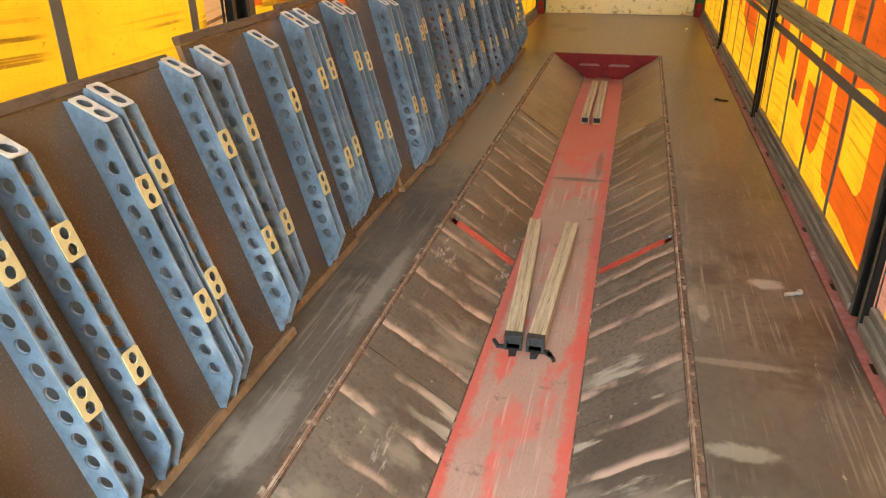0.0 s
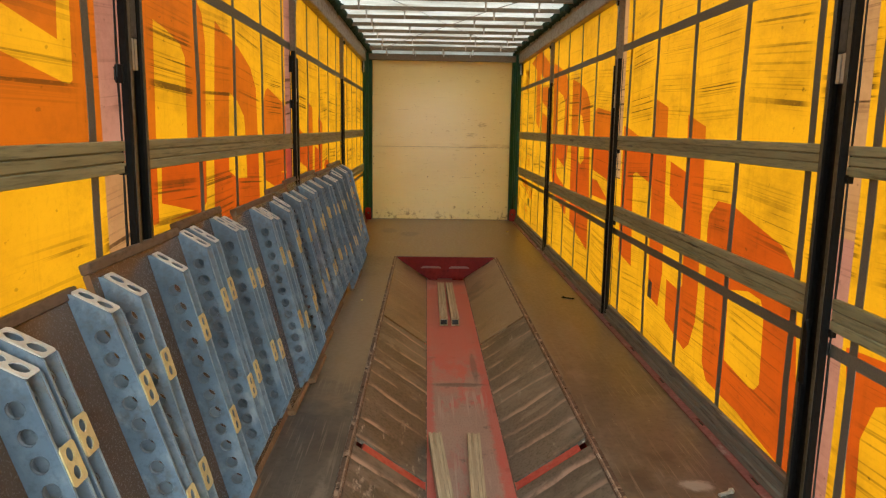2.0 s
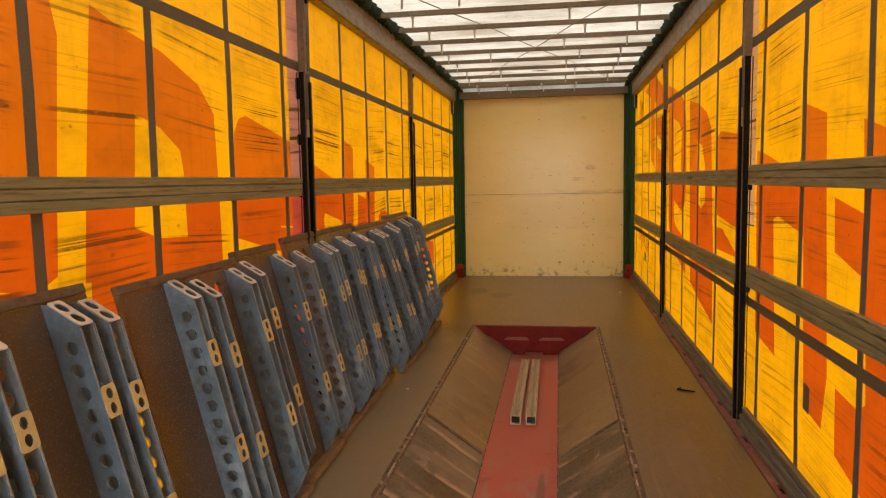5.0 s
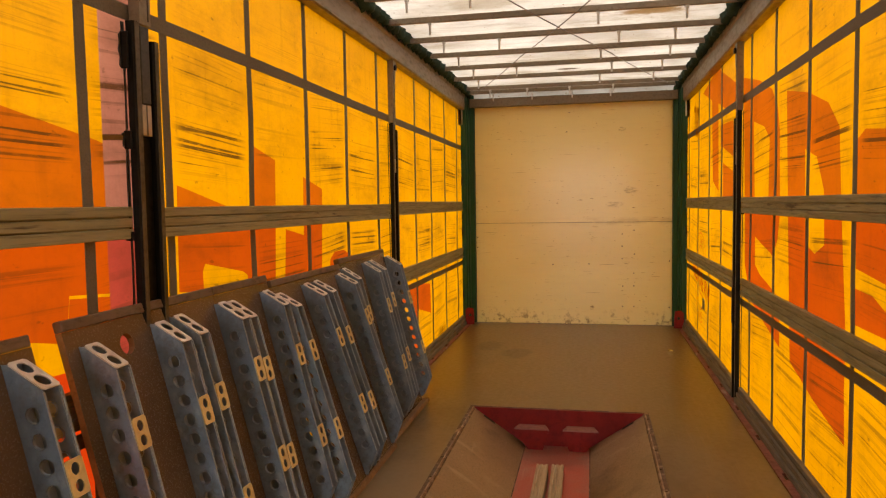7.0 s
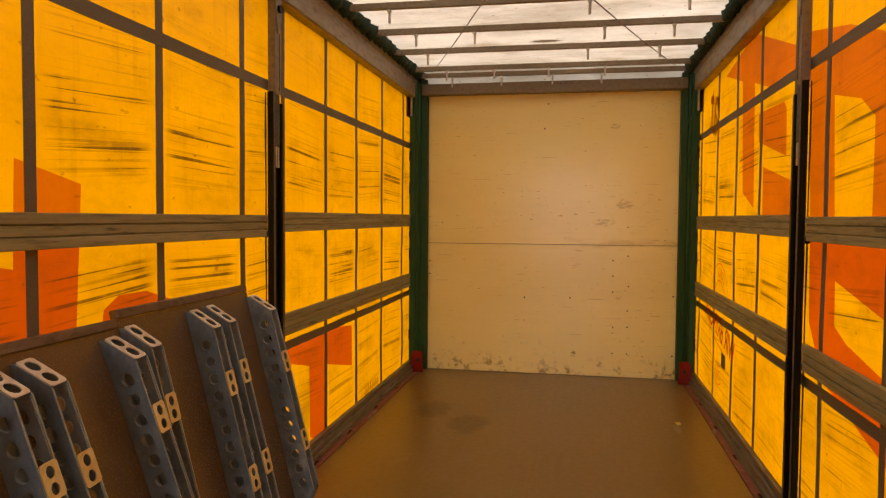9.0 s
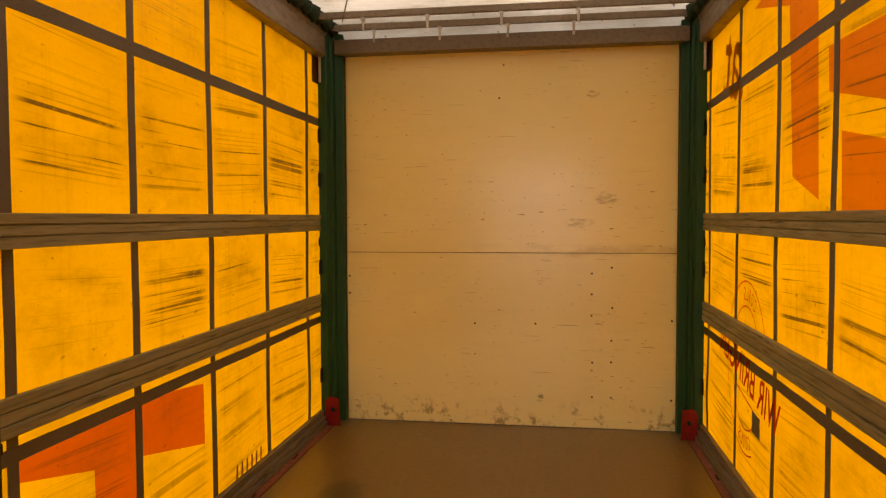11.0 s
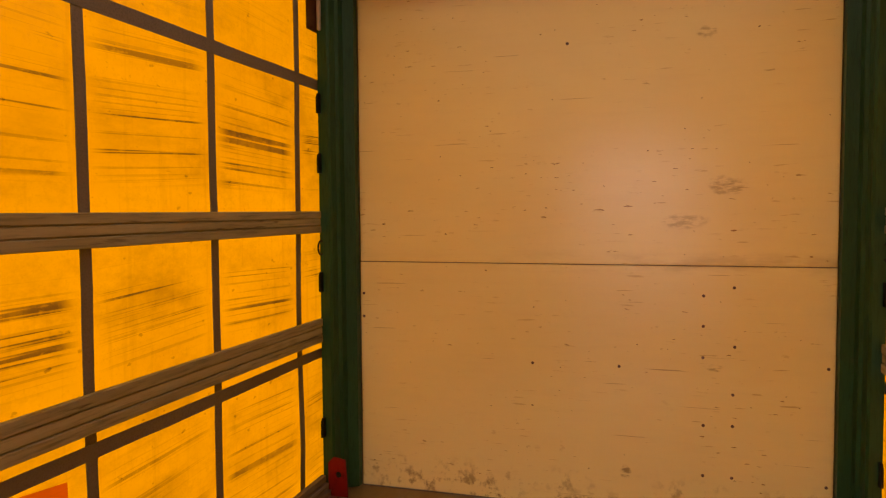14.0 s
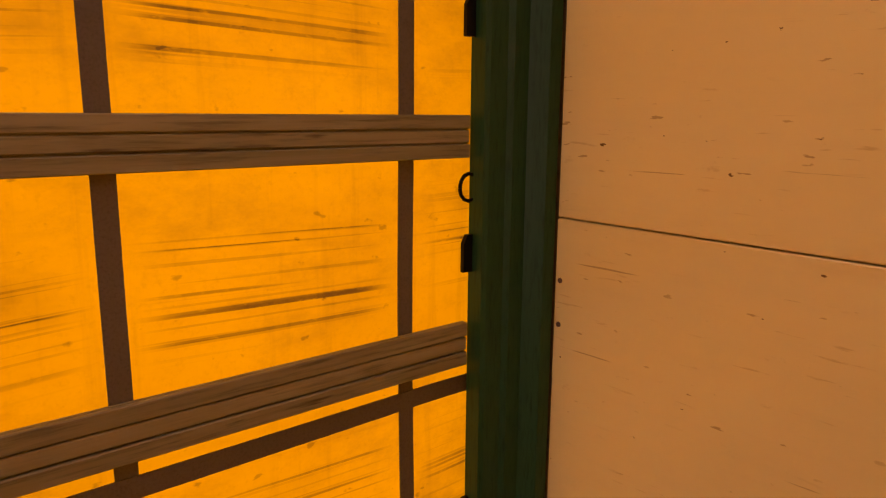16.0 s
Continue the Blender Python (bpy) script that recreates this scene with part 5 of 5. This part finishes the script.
# ---- print on the right curtain, seen from its back ----
def lettering(body, y, z, long, tall, turn, ink, name="lettering", bold=0.0):
    """Letters stuck to the outside of the right curtain, filling a box long x tall about (y, z); they read from outside."""
    cu = bpy.data.curves.new(name, "FONT")
    cu.body, cu.size, cu.align_x, cu.align_y = body, tall * 1.3, "CENTER", "CENTER"
    cu.offset = bold
    tmp = bpy.data.objects.new(name, cu)
    me = bpy.data.meshes.new_from_object(tmp)
    bpy.data.objects.remove(tmp)
    me.materials.append(ink)
    lo, hi = ([f(v.co[k] for v in me.vertices) for k in (0, 1)] for f in (min, max))
    fit = Matrix.Diagonal((long / (hi[0] - lo[0]), tall / (hi[1] - lo[1]), 1, 1)) @ Matrix.Translation((-(lo[0] + hi[0]) / 2, -(lo[1] + hi[1]) / 2, 0))
    ob = new(name, me)
    ob.parent = curtain_right
    ob.matrix_basis = Matrix(((0, 0, 1, CURTAIN_X - 0.006), (1, 0, 0, y), (0, 1, 0, z), (0, 0, 0, 1))) @ pose(0, 0, 0, 0, 0, turn) @ fit
    return ob


lettering(".at", 12.195, 2.235, 0.43, 0.36, 11, DARKINK, bold=0.004)
lettering("WIR BRINGEN", 11.865, 0.648, 1.10, 0.165, 11, REDINK, bold=0.003)
MID_Y, MID_Z = 11.87, 0.672
for body, first, flip in (("COILS", 11.725, 1), ("COILS", 11.79, -1)):
    for i, ch in enumerate(body):
        dy = first + 0.045 * i - MID_Y
        up = 0.372 * math.sqrt(1 - (dy / 0.305) ** 2)
        turn = math.degrees(math.atan2(-flip * 0.372 ** 2 * dy, 0.305 ** 2 * up))
        lettering(ch, MID_Y + dy, MID_Z + flip * up, 0.014 if ch == "I" else 0.034, 0.068, turn, REDINK)
for ry, rz, spans in ((0.36, 0.435, ((25, 148), (168, 290))), (0.25, 0.31, ((38, 140), (195, 322)))):
    for a0, a1 in spans:
        bm = bmesh.new()
        prev = None
        for k in range(31):
            a = radians(a0 + (a1 - a0) * k / 30)
            pair = [bm.verts.new((CURTAIN_X - 0.006, MID_Y - (ry + q) * math.cos(a), MID_Z + (rz + q) * math.sin(a))) for q in (-0.004, 0.004)]
            if prev:
                bm.faces.new((prev[0], prev[1], pair[1], pair[0]))
            prev = pair
        part("ring_print", bm, REDINK, curtain_right)
bm = bmesh.new()
bm.faces.new([bm.verts.new((CURTAIN_X - 0.006, y, z)) for y, z in ((11.72, 0.485), (12.08, 0.556), (12.08, 0.564), (11.72, 0.494))])
part("banner_line", bm, REDINK, curtain_right)
for cloth, side in ((curtain_left, -1), (curtain_right, 1)):
    bm = boxed(*sorted((side * (CURTAIN_X - 0.009), side * (CURTAIN_X - 0.006))), 12.72, 12.94, 2.33, 2.52)
    part("corner_patch", bm, GREYPATCH, cloth, "grey reinforcing patch at the curtain corner")
for side, y, z, w, h in ((1, 11.68, 0.437, 0.125, 0.105), (1, 5.88, 0.45, 0.07, 0.12)):
    cloth = curtain_right if side > 0 else curtain_left
    part("patch", prism([(y - w / 2, z - h / 2), (y + w / 2, z - h / 2 + 0.005), (y + w / 2, z + h / 2), (y - w / 2, z + h / 2 - 0.008)], "x", *sorted((side * (CURTAIN_X - 0.007), side * (CURTAIN_X - 0.004)))), WEBBING, cloth, "grey-brown repair patch")
for i in range(6):
    y = 11.50 + 0.06 * i
    part("print_bar", prism([(y, 0.09), (y + 0.014, 0.09), (y + 0.022, 0.175), (y + 0.006, 0.175)], "x", -CURTAIN_X + 0.004, -CURTAIN_X + 0.006), DARKINK, curtain_left)

# ---- small loose things on the floor ----
bolt = empty("bolt", pose(1.03, 3.98, 0, 0, 0, 25), "small bright steel bolt lying on the floor", "bolt")
part("shank", rod(bmesh.new(), (-0.04, 0, 0.009), (0.02, 0, 0.009), 0.008, 8), BRIGHT, bolt)
part("head", rod(bmesh.new(), (0.02, 0, 0.013), (0.034, 0, 0.013), 0.013, 6), BRIGHT, bolt)
clip = empty("wire_clip", pose(1.05, 7.45, 0, 0, 0, 70), "dark bent wire clip lying on the floor", "clip")
bm = rod(bmesh.new(), (0, -0.05, 0.006), (0.01, 0.06, 0.006), 0.006, 6)
rod(bm, (0.01, 0.06, 0.006), (0.05, 0.05, 0.006), 0.006, 6)
part("wire", bm, BLACKPAINT, clip)
shard = part("plaster_crumb", prism([(-0.02, -0.015), (0.02, -0.012), (0.024, 0.012), (-0.01, 0.02)], "z", 0.0, 0.012), BOARD)
shard.matrix_world = pose(0.955, 11.58, 0.0, 0, 0, 20)
tagged(shard, "small pale chip lying on the brown floor", "chip")
crumb = part("plaster_crumb", prism([(-0.009, -0.006), (0.008, -0.007), (0.010, 0.005), (-0.005, 0.009)], "z", 0.0, 0.008), BOARD)
crumb.matrix_world = pose(-0.787, 7.32, 0.0, 0, 0, 35)
tagged(crumb, "tiny pale chip lying on the dark floor", "chip")
